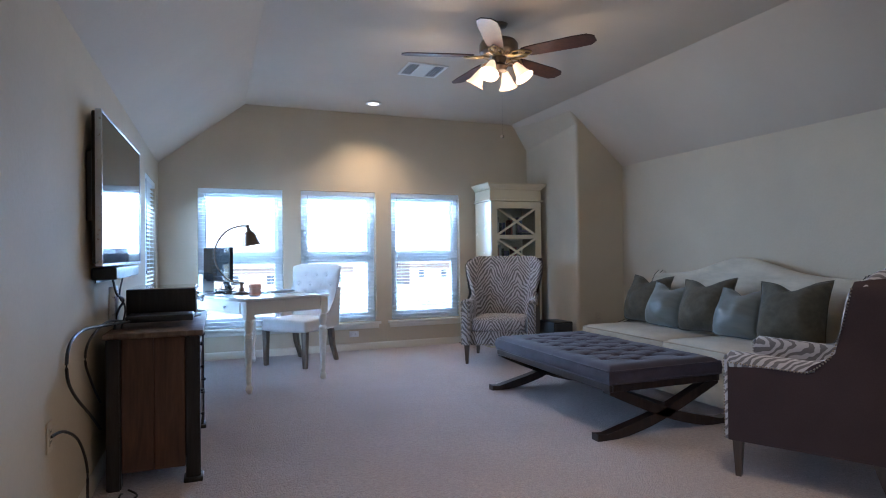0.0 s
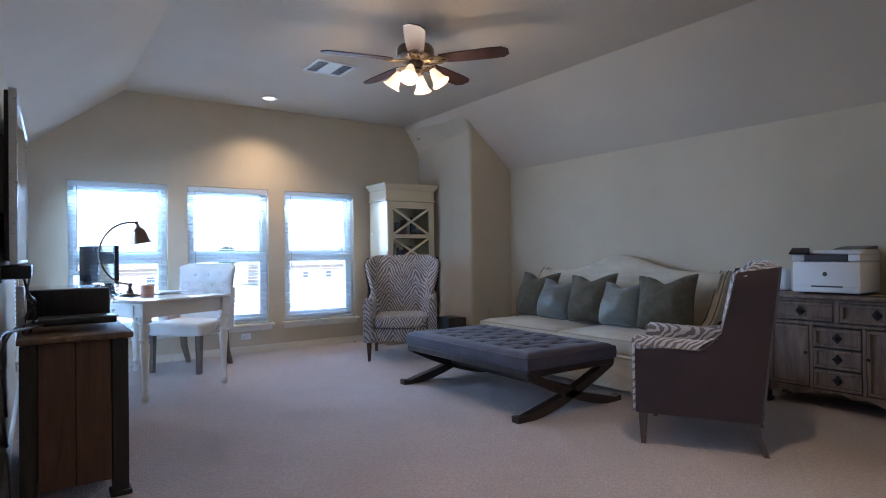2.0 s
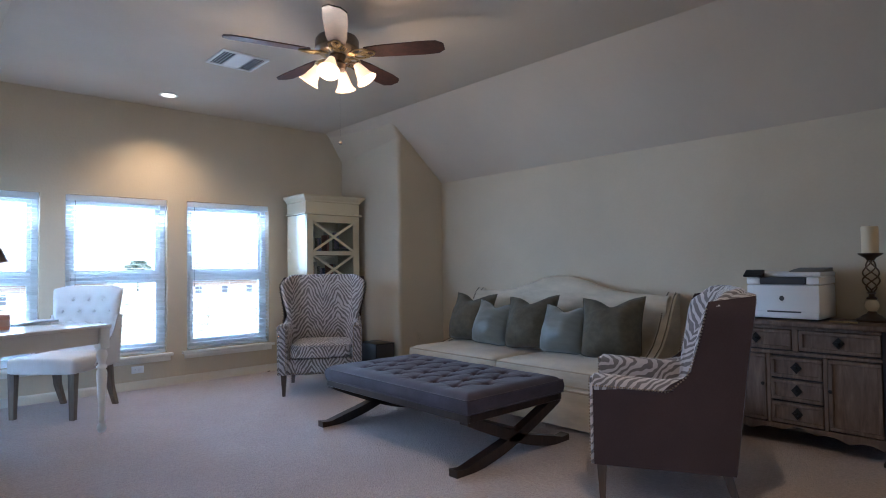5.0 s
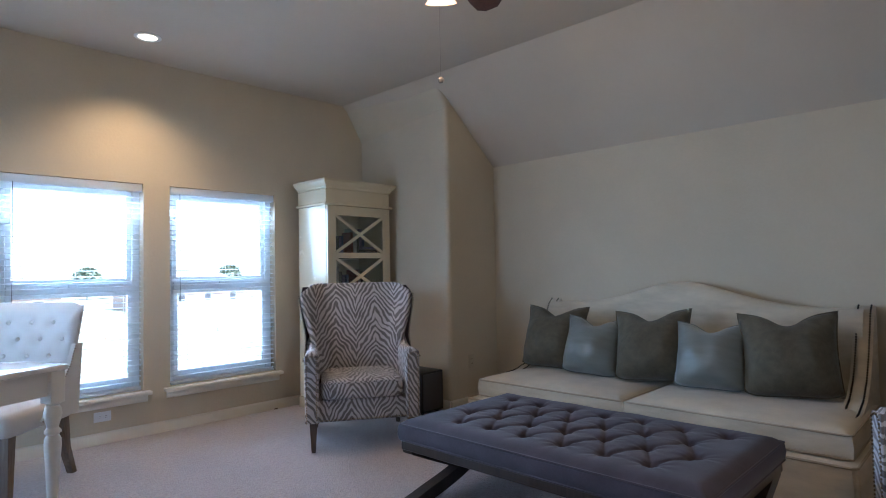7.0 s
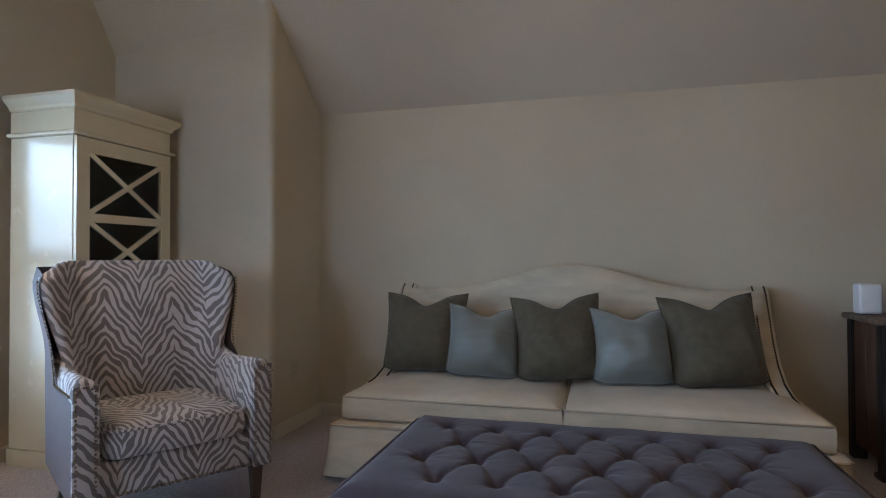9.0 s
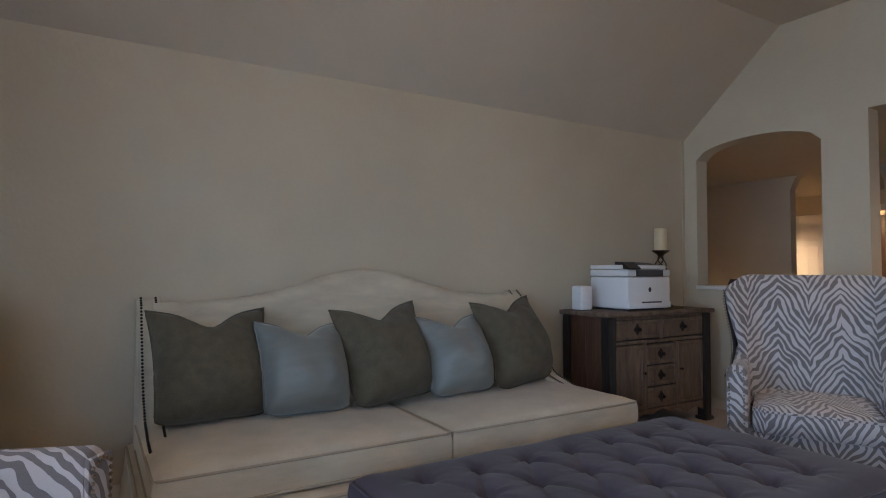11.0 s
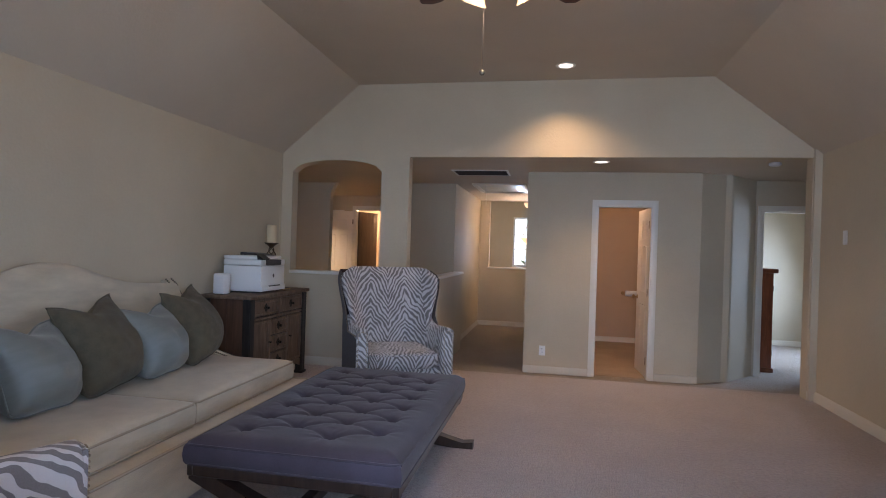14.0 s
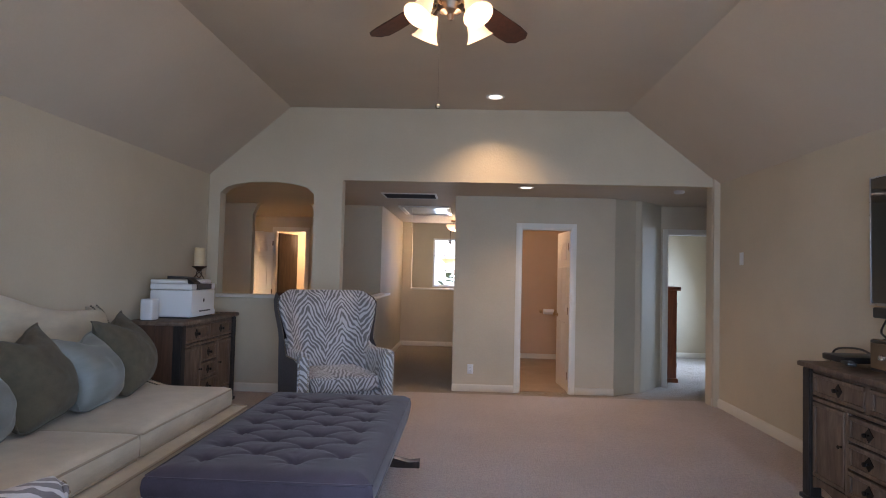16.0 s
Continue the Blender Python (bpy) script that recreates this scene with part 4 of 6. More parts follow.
# ---- dressers ----
def dresser(m, label):
    """Rustic chest: front toward -y, width along x."""
    d = thing("rustic_dresser", m, label, "dresser", "rustic dressers")
    W, D, H = 1.08, 0.43, 0.86
    part("top", boxed(-W / 2 - 0.025, W / 2 + 0.025, -D / 2 - 0.025, D / 2 + 0.01, H - 0.032, H, 0.008), RUSTIC, d, "weathered plank top")
    for sx in (-1, 1):
        for y0, y1 in ((-D / 2 - 0.005, -D / 2 + 0.065), (D / 2 - 0.065, D / 2)):
            bm = B()
            a, b = (sx * W / 2, sx * (W / 2 - 0.075))
            rings(bm, [[(a, y0, z), (b, y0, z), (b, y1, z), (a, y1, z)] for z in (0.0, 0.03, H - 0.034)])
            bmesh.ops.bevel(bm, geom=list(bm.edges), offset=0.006, segments=2, affect="EDGES")
            p = part("post", bm, BLACKWOOD, d, "black worn corner post")
            if y0 < 0:
                part("foot_block", boxed(min(a, b) - 0.012, max(a, b) + 0.012, y0 - 0.012, y1 + 0.012, 0.0, 0.028, 0.006), BLACKWOOD, p)
        n = 2
        for k in range(n):
            y0, y1 = -D / 2 + 0.067, D / 2 - 0.067
            w = (y1 - y0) / n
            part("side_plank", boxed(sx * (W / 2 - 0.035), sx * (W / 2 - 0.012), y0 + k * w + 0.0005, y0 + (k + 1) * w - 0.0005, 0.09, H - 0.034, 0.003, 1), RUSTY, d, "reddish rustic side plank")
    part("back", boxed(-W / 2 + 0.07, W / 2 - 0.07, D / 2 - 0.03, D / 2 - 0.015, 0.09, H - 0.034), RUSTIC, d)
    part("carcass", boxed(-W / 2 + 0.076, W / 2 - 0.076, -D / 2 + 0.035, D / 2 - 0.035, 0.13, H - 0.034), BLACKWOOD, d)
    x0, x1, yf = -W / 2 + 0.077, W / 2 - 0.077, -D / 2 + 0.012
    # scalloped apron
    n = 36
    pts = []
    for i in range(n + 1):
        k = i / n
        pts.append((x0 + (x1 - x0) * k, 0.085 + 0.028 * abs(math.sin(5 * math.pi * k)) + 0.035 * math.exp(-((k - 0.5) / 0.2) ** 2)))
    part("apron", prism([(x0, 0.155), *pts, (x1, 0.155)], "y", yf, yf + 0.022), RUSTIC, d, "scalloped wooden apron")

    def pull(par, x, z, y):
        bm = prism([(x - 0.033, z), (x, z - 0.040), (x + 0.033, z), (x, z + 0.040)], "y", y - 0.004, y)
        pl = part("pull_plate", bm, IRON, par, "black iron diamond plate")
        bm = B()
        lathe([(0.0, 0.0), (0.007, 0.0), (0.006, 0.012), (0.013, 0.018), (0.012, 0.028), (0.0, 0.032)], 10, bm)
        bmesh.ops.transform(bm, matrix=pose(x, y - 0.004, z, 90), verts=bm.verts)
        part("knob", bm, IRON, pl)

    def drawer(a, b, z0, z1, knob=True, name="drawer"):
        dr = part(name, boxed(a, b, yf + 0.006, yf + 0.03, z0, z1, 0.003, 1), RUSTIC, d)
        bm = B()
        for q in ((a, b, z0, z0 + 0.024), (a, b, z1 - 0.024, z1), (a, a + 0.024, z0 + 0.024, z1 - 0.024), (b - 0.024, b, z0 + 0.024, z1 - 0.024)):
            box(bm, q[0], q[1], yf - 0.006, yf + 0.006, q[2], q[3], 0.003, 1)
        part("moulding", bm, RUSTIC, dr)
        if knob:
            pull(dr, (a + b) / 2, (z0 + z1) / 2, yf + 0.006)
        return dr
    xm = (x0 + x1) / 2
    drawer(x0 + 0.006, xm - 0.022, 0.665, 0.80)
    drawer(xm + 0.022, x1 - 0.006, 0.665, 0.80)
    bm = B()
    box(bm, xm - 0.018, xm + 0.018, yf - 0.002, yf + 0.025, 0.655, 0.822, 0.003, 1)
    box(bm, x0, x1, yf - 0.002, yf + 0.025, 0.630, 0.653, 0.003, 1)
    for x in (xm - 0.165, xm + 0.165):
        box(bm, x - 0.012, x + 0.012, yf - 0.002, yf + 0.025, 0.157, 0.629, 0.003, 1)
    box(bm, x0, x1, yf - 0.002, yf + 0.025, 0.803, 0.826, 0.003, 1)
    part("face_frame", bm, RUSTIC, d)
    for k in range(3):
        drawer(xm - 0.150, xm + 0.150, 0.165 + 0.155 * k, 0.305 + 0.155 * k)
    for a, b, hx in ((x0 + 0.006, xm - 0.180, xm - 0.195), (xm + 0.180, x1 - 0.006, xm + 0.195)):
        dr = drawer(a, b, 0.165, 0.622, False, "door")
        box_b = B()
        lathe([(0.0, 0.0), (0.006, 0.0), (0.006, 0.014), (0.012, 0.02), (0.0, 0.03)], 10, box_b)
        bmesh.ops.transform(box_b, matrix=pose(hx, yf - 0.006, 0.42, 90), verts=box_b.verts)
        part("knob", box_b, IRON, dr)
    return d


dr = dresser(pose(1.36, -5.22, 0, 0, 0, -90) @ Matrix.Diagonal((1, 1, 0.96, 1)), "weathered wooden dresser with black posts holding the printer")
copy_thing(dr, pose(-3.285, -3.23, 0, 0, 0, 90) @ Matrix.Diagonal((1, 1, 0.96, 1)))["label"] = "weathered wooden dresser with black posts under the television"

# television on its wall mount
tv = thing("television", pose(-3.513, -3.17, 1.515, 0, 0, 90 - 1), "large flat black television with thin silver frame on the wall", "television")
part("screen", boxed(-0.655, 0.655, -0.022, -0.018, -0.37, 0.378), SCREEN, tv, "glossy dark reflecting screen")
bm = B()
for q in ((-0.665, 0.665, -0.385, -0.37), (-0.665, 0.665, 0.378, 0.388), (-0.665, -0.655, -0.37, 0.378), (0.655, 0.665, -0.37, 0.378)):
    box(bm, q[0], q[1], -0.026, 0.005, q[2], q[3], 0.002, 1)
part("bezel", bm, SILVER, tv, "thin silver bezel")
part("housing", boxed(-0.655, 0.655, -0.017, 0.022, -0.372, 0.38, 0.006), BLACKPL, tv)
part("mount", boxed(-0.22, 0.22, 0.022, 0.055, -0.18, 0.20, 0.01), BLACKPL, tv, "black wall mount")
mb = thing("mount_box", pose(XW, -3.66, 1.52), "black wall box behind the television", "wall mount")
part("body", boxed(0.001, 0.035, -0.16, 0.16, -0.17, 0.18, 0.012), BLACKPL, mb)
sb = thing("sound_bar", pose(-3.51, -3.30, 1.06), "slim dark sound bar on the wall below the television", "speaker")
part("body", boxed(-0.055, 0.06, -0.44, 0.44, 0.0, 0.062, 0.008), BLACKPL, sb)
part("bracket", boxed(-0.062, -0.056, -0.3, 0.3, -0.02, 0.04), IRON, sb)


def cable(name, pts, r, label, mat=None):
    cu = B()
    v = [Vector(p) for p in pts]
    fine = []
    for i in range(len(v) - 1):
        p0, p1, p2, p3 = v[max(i - 1, 0)], v[i], v[i + 1], v[min(i + 2, len(v) - 1)]
        for k in range(6):
            t = k / 6
            fine.append(0.5 * ((2 * p1) + (p2 - p0) * t + (2 * p0 - 5 * p1 + 4 * p2 - p3) * t * t + (3 * p1 - p0 - 3 * p2 + p3) * t ** 3))
    fine.append(v[-1])
    rod(cu, fine, r, 6)
    return tagged(new(name, mesh_of(cu, mat or BLACKPL)), label, "cable")


cable("power_cable", [(-3.48, -3.66, 1.06), (-3.46, -3.68, 0.984), (-3.44, -3.6, 0.946), (-3.48, -3.58, 0.849), (-3.5, -3.58, 0.579)], 0.006, "black cable hanging below the sound bar")
cable("power_cable", [(-3.40, -3.62, 0.836), (-3.48, -3.80, 0.84), (-3.545, -4.02, 0.845), (-3.555, -4.25, 0.81), (-3.555, -4.30, 0.70), (-3.555, -4.18, 0.59), (-3.55, -3.86, 0.42), (-3.55, -3.60, 0.28)], 0.007, "thick black cable looping off the dresser along the wall")
cable("power_cable", [(-3.42, -3.60, 0.836), (-3.50, -3.72, 0.845), (-3.55, -3.86, 0.78), (-3.555, -3.94, 0.69), (-3.55, -3.80, 0.55), (-3.55, -3.60, 0.42)], 0.006, "black cable looping down behind the dresser")
cable("power_cable", [(-3.565, -4.50, 0.50), (-3.545, -4.40, 0.49), (-3.53, -4.22, 0.40), (-3.525, -4.08, 0.24), (-3.52, -4.10, 0.09), (-3.50, -4.20, 0.008)], 0.006, "black cable plugged into the wall outlet")
cable("power_cable", [(-3.46, -3.48, 1.06), (-3.47, -3.52, 0.965), (-3.44, -3.54, 0.888), (-3.48, -3.54, 0.675), (-3.49, -3.58, 0.289), (-3.47, -3.68, 0.007)], 0.005, "black cable hanging down the wall")
cable("power_cable", [(-3.4, -3.78, 0.007), (-3.35, -3.88, 0.007), (-3.42, -3.98, 0.008), (-3.42, -3.9, 0.03), (-3.42, -3.83, 0.009)], 0.005, "black cable coiled on the carpet")
cov = tagged(new("cable_cover", mesh_of(boxed(-3.512, -3.48, -3.59, -3.49, 0.83, 1.02, 0.005), SILVER)), "grey plastic cable cover on the wall", "cable cover")
jb = thing("mirrored_box", pose(-3.285, -3.00, 0.827), "mirrored box with crystal drawer knobs on the dresser", "jewellery box")
part("body", boxed(-0.19, 0.185, -0.24, 0.24, 0.0, 0.155, 0.004), BLACKWOOD, jb, "dark wooden box body")
for y0, y1 in ((-0.228, -0.004), (0.004, 0.228)):
    pn = part("drawer", boxed(0.186, 0.192, y0, y1, 0.014, 0.142, 0.002, 1), MIRROR, jb, "antiqued mirror drawer front")
    bm = B()
    lathe([(0.0, 0.0), (0.005, 0.0), (0.005, 0.014), (0.013, 0.018), (0.015, 0.028), (0.008, 0.036), (0.0, 0.038)], 8, bm)
    bmesh.ops.transform(bm, matrix=pose(0.192, (y0 + y1) / 2, 0.078, 0, 90), verts=bm.verts)
    part("knob", bm, CRYSTAL, pn, "faceted crystal knob", 10)
part("top", boxed(-0.18, 0.178, -0.23, 0.23, 0.156, 0.16), MIRROR, jb, "mirrored top")
db = thing("media_player", pose(-3.26, -3.53, 0.827), "flat black media player on the dresser", "media player")
part("body", boxed(-0.17, 0.16, -0.11, 0.09, 0.0, 0.035, 0.008), BLACKPL, db)
rc = thing("remote_control", pose(-3.11, -3.43, 0.827, 0, 0, 72), "black remote control lying on the dresser", "remote control")
part("body", boxed(-0.085, 0.085, -0.022, 0.022, 0.0, 0.018, 0.006), BLACKPL, rc)
for i in range(5):
    for j in range(3):
        part("key", boxed(-0.06 + i * 0.024, -0.048 + i * 0.024, -0.014 + j * 0.011, -0.006 + j * 0.011, 0.0185, 0.0205), GREYPL, rc)

# ---- printer, router and candle on the second dresser ----
pr = thing("laser_printer", pose(1.37, -5.14, 0.827, 0, 0, -90) @ Matrix.Diagonal((0.88, 1, 1, 1)), "white multifunction laser printer with dark control panel on the dresser", "printer")
bm = boxed(-0.25, 0.25, -0.185, 0.17, 0.012, 0.235, 0.014)
part("body", bm, WHITEPL, pr)
part("paper_tray", boxed(-0.245, 0.245, -0.192, -0.18, 0.015, 0.058, 0.004), WHITEPL, pr)
part("tray_slot", boxed(-0.10, 0.13, -0.1935, -0.186, 0.052, 0.062), GREYPL, pr, "dark tray slot")
part("output_recess", boxed(-0.15, 0.16, -0.1865, -0.05, 0.238, 0.282), GREYPL, pr, "dark paper output opening")
bm = B()
box(bm, -0.25, -0.152, -0.185, 0.17, 0.237, 0.285, 0.008)
box(bm, 0.162, 0.25, -0.185, 0.17, 0.237, 0.285, 0.008)
box(bm, -0.15, 0.16, -0.04, 0.17, 0.237, 0.285)
part("scanner_bed", bm, WHITEPL, pr)
part("scanner_lid", boxed(-0.25, 0.25, -0.15, 0.17, 0.287, 0.318, 0.008), WHITEPL, pr)
cp = part("control_panel", prism([(-0.20, 0.287), (-0.155, 0.288), (-0.145, 0.335), (-0.205, 0.297)], "x", -0.265, -0.13), BLACKPL, pr, "tilted black touch panel")
part("document_feeder", prism([(-0.10, 0.319), (0.15, 0.319), (0.15, 0.345), (0.0, 0.335)], "x", 0.02, 0.24), GREYPL, pr, "dark document feeder lid")
bm = B()
lathe([(0.0, 0.0), (0.017, 0.0), (0.017, 0.001), (0.0, 0.0015)], 20, bm)
bmesh.ops.transform(bm, matrix=pose(0.0, -0.1852, 0.145, 90), verts=bm.verts)
part("badge", bm, GREYPL, pr, "round grey badge")
for s in (-0.2, 0.2):
    part("foot", boxed(s - 0.02, s + 0.02, -0.15, 0.14, 0.0, 0.012), GREYPL, pr)
rt = thing("router", pose(1.43, -4.73, 0.827), "white upright wireless router on the dresser", "router")
part("body", boxed(-0.05, 0.05, -0.055, 0.055, 0.004, 0.17, 0.014, 3), WHITEPL, rt)
part("base", boxed(-0.04, 0.04, -0.045, 0.045, 0.0, 0.005), GREYPL, rt)
ch = thing("candle_holder", pose(1.44, -5.58, 0.827), "twisted dark iron candle holder with ivory pillar candle", "candle holder")
part("base", lathe([(0.0, 0.0), (0.088, 0.0), (0.09, 0.012), (0.07, 0.022), (0.05, 0.04), (0.03, 0.05), (0.022, 0.065), (0.0, 0.066)], 20), BRONZE, ch)
part("ball", lathe([(0.0, 0.064), (0.022, 0.066), (0.038, 0.085), (0.041, 0.105), (0.034, 0.128), (0.02, 0.14), (0.0, 0.14)], 16), WAX, ch, "cream stone ball on the stem")
part("collar", lathe([(0.0, 0.14), (0.028, 0.14), (0.03, 0.15), (0.016, 0.16), (0.016, 0.175), (0.03, 0.18), (0.012, 0.19), (0.0, 0.19)], 14), BRONZE, ch)
for k in range(4):
    bm = B()
    pts = []
    for i in range(17):
        t = i / 16
        a = 2 * math.pi * (k / 4 + 0.85 * t)
        r = 0.012 + 0.042 * math.sin(math.pi * t) ** 0.8 * (1 - 0.35 * t)
        pts.append((r * math.cos(a), r * math.sin(a), 0.19 + 0.20 * t))
    rod(bm, pts, 0.005, 6)
    part("twisted_bar", bm, BRONZE, ch)
part("drip_plate", lathe([(0.0, 0.385), (0.02, 0.388), (0.03, 0.405), (0.066, 0.428), (0.07, 0.436), (0.062, 0.434), (0.0, 0.43)], 18), BRONZE, ch)
part("candle", lathe([(0.0, 0.43), (0.046, 0.43), (0.047, 0.60), (0.043, 0.608), (0.03, 0.602), (0.0, 0.60)], 20), WAX, ch, "ivory pillar candle")
part("wick", lathe([(0.0, 0.60), (0.002, 0.60), (0.002, 0.612), (0.0, 0.613)], 6), BLACKPL, ch)
nb = tagged(new("pen", mesh_of(rod(B(), [(1.22, -5.40, 0.833), (1.22, -5.55, 0.833)], 0.006), BRASSY)), "slim brass pen lying on the dresser", "pen")

# ---- subwoofer ----
sw = thing("subwoofer", pose(0.80, -1.06, 0), "small black cube subwoofer on the carpet by the wall", "speaker")
part("cabinet", boxed(-0.13, 0.13, -0.17, 0.17, 0.02, 0.36, 0.008), BLACKPL, sw)
part("grille", boxed(-0.115, 0.115, -0.178, -0.171, 0.035, 0.345, 0.004), GREYPL, sw)
for sx in (-0.09, 0.09):
    for sy in (-0.13, 0.13):
        part("foot", lathe([(0.0, 0.0), (0.016, 0.0), (0.016, 0.02), (0.0, 0.021)], 8, None, (sx, sy, 0)), GREYPL, sw)


# ---- bookcase ----
def bookcase(m):
    b = thing("bookcase", m, "tall cream painted bookcase with crossed glass door panes", "bookcase")
    W, D = 0.72, 0.46
    bm = B()
    box(bm, -W / 2, -W / 2 + 0.03, -D / 2 + 0.022, D / 2, 0.10, 1.88, 0.003, 1)
    box(bm, W / 2 - 0.03, W / 2, -D / 2 + 0.022, D / 2, 0.10, 1.88, 0.003, 1)
    part("side_panel", bm, CREAM, b)
    part("back_panel", boxed(-W / 2 + 0.03, W / 2 - 0.03, D / 2 - 0.015, D / 2 - 0.002, 0.10, 1.88), CREAM, b)
    part("plinth", boxed(-W / 2 - 0.015, W / 2 + 0.015, -D / 2 - 0.0, D / 2, 0.0, 0.10, 0.006), CREAM, b)
    part("frieze", boxed(-W / 2 - 0.004, W / 2 + 0.004, -D / 2 + 0.01, D / 2, 1.905, 2.03, 0.003, 1), CREAM, b)
    part("bead", boxed(-W / 2 - 0.03, W / 2 + 0.03, -D / 2 - 0.016, D / 2, 1.88, 1.905, 0.009, 3), CREAM, b)
    rows = []
    for z, o in ((2.03, 0.0), (2.04, 0.012), (2.055, 0.016), (2.085, 0.045), (2.095, 0.052), (2.115, 0.054)):
        rows.append([(-W / 2 - o, -D / 2 + 0.01 - o, z), (W / 2 + o, -D / 2 + 0.01 - o, z), (W / 2 + o, D / 2, z), (-W / 2 - o, D / 2, z)])
    part("cornice", rings(B(), rows), CREAM, b, "moulded cornice", 25)
    for z in (0.10, 0.55, 1.04, 1.40, 1.86):
        part("shelf", boxed(-W / 2 + 0.03, W / 2 - 0.03, -D / 2 + 0.03, D / 2 - 0.015, z, z + 0.02), CREAM, b)
    x0, x1, yf = -W / 2 + 0.004, W / 2 - 0.004, -D / 2
    sl = 0.085
    spans = ((0.17, 0.60), (0.66, 1.0), (1.055, 1.395), (1.445, 1.79))
    zs = [0.105] + [v for q in spans for v in q] + [1.875]
    bm = pierced([x0, x0 + sl, x1 - sl, x1], zs, {(1, 1), (1, 3), (1, 5), (1, 7)}, yf, yf + 0.02)
    dr = part("door", bm, CREAM, b, "glazed door with crossed bars")
    for a, c in spans[1:]:
        g = part("pane", boxed(x0 + sl, x1 - sl, yf + 0.010, yf + 0.013, a, c), CABGLASS, dr)
        xa, xb = x0 + sl, x1 - sl
        for q in (0, 1):
            p, r = (Vector((xa, a)), Vector((xb, c))) if q else (Vector((xa, c)), Vector((xb, a)))
            n = (r - p).normalized()
            n = Vector((-n.y, n.x)) * 0.014
            part("cross_bar", prism([(p - n)[:], (r - n)[:], (r + n)[:], (p + n)[:]], "y", yf - 0.001 - 0.002 * q, yf + 0.009), CREAM, dr)
    part("lower_panel", boxed(x0 + sl, x1 - sl, yf + 0.006, yf + 0.014, *spans[0]), CREAM, dr)
    part("knob", lathe([(0.0, 0.0), (0.008, 0.0), (0.014, 0.012), (0.012, 0.022), (0.0, 0.026)], 10, None, (0, 0, 0)), BRONZE, dr).matrix_local = pose(x0 + 0.04, yf, 1.03, 90)


CAB = pose(0.56, -0.33, 0) @ Matrix.Diagonal((1, 1, 0.972, 1))
bookcase(CAB)
for sz, n0 in ((1.032, 9), (1.382, 11)):
    x = 0.285
    for k in range(n0):
        w, h, dd = random.uniform(0.018, 0.045), random.uniform(0.17, 0.26), random.uniform(0.13, 0.17)
        if k == 6:
            x += 0.08
        if x + w > 0.845:
            break
        bk = tagged(new("book", mesh_of(boxed(x, x + w - 0.002, -0.445, -0.445 + dd, sz, sz + h, 0.002, 1), BOOKS[k % 5])), ("dark blue", "dark red", "grey", "black", "violet")[k % 5] + " hardback book standing on the bookcase shelf", "book", "books in the bookcase")
        x += w
for k in range(3):
    tagged(new("book", mesh_of(boxed(0.625, 0.825, -0.485, -0.455, 1.382 + 0.03 * k, 1.407 + 0.03 * k, 0.003, 1), BOOKS[(k + 2) % 5])), "hardback book lying flat on the bookcase shelf", "book", "books in the bookcase")

# ---- desk and what stands on it ----
DESK = pose(-2.67, -1.07, 0, 0, 0, 25.5)
dk = thing("writing_desk", DESK, "white lacquered writing desk with turned legs by the windows", "desk")
DL, DW, DH = 1.42, 0.85, 0.81
part("tabletop", boxed(-DW / 2, DW / 2, -DL / 2, DL / 2, DH - 0.028, DH, 0.008, 3), DESKTOP, dk, "glossy white tabletop")
bm = B()
a, c = DW / 2 - 0.045, DL / 2 - 0.05
box(bm, -a, a, -c - 0.012, -c + 0.010, DH - 0.145, DH - 0.029, 0.002, 1)
box(bm, -a, a, c - 0.010, c + 0.012, DH - 0.145, DH - 0.029, 0.002, 1)
box(bm, -a - 0.012, -a + 0.010, -c, c, DH - 0.145, DH - 0.029, 0.002, 1)
box(bm, a - 0.010, a + 0.012, -c, c, DH - 0.145, DH - 0.029, 0.002, 1)
part("apron", bm, WHITE, dk)
legp = [(0.0, 0.0), (0.020, 0.0), (0.026, 0.012), (0.034, 0.03), (0.030, 0.055), (0.019, 0.07), (0.022, 0.09), (0.026, 0.10), (0.021, 0.112), (0.024, 0.20), (0.033, 0.36), (0.037, 0.42), (0.036, 0.455), (0.026, 0.475), (0.036, 0.485), (0.036, 0.495), (0.024, 0.51), (0.032, 0.54), (0.040, 0.575), (0.034, 0.605), (0.026, 0.615), (0.036, 0.625), (0.0, 0.63)]
for sx in (-1, 1):
    for sy in (-1, 1):
        lg = part("leg", lathe(legp, 18, None, (sx * a, sy * c, 0)), WHITE, dk, "turned white leg")
        part("leg_block", boxed(sx * a - 0.037, sx * a + 0.037, sy * c - 0.037, sy * c + 0.037, 0.628, DH - 0.029, 0.003, 1), WHITE, lg)
dw = part("drawer_front", boxed(-a - 0.020, -a - 0.013, -c + 0.12, -c + 0.62, DH - 0.132, DH - 0.045, 0.002, 1), WHITE, dk)
part("knob", lathe([(0.0, 0.0), (0.006, 0.0), (0.013, 0.012), (0.010, 0.024), (0.0, 0.027)], 10), SILVER, dw).matrix_local = pose(-a - 0.020, -c + 0.37, DH - 0.09, 0, -90)


def on_desk(x, y, turn=0):
    """A pose on the tabletop, x and y as on a desk standing at (-2.84, -1.46) and turned by 22 degrees."""
    return pose(0, 0, DH + 0.001) @ DESK @ pose(-2.84, -1.46, 0, 0, 0, 22).inverted() @ pose(x, y, 0, 0, 0, turn)


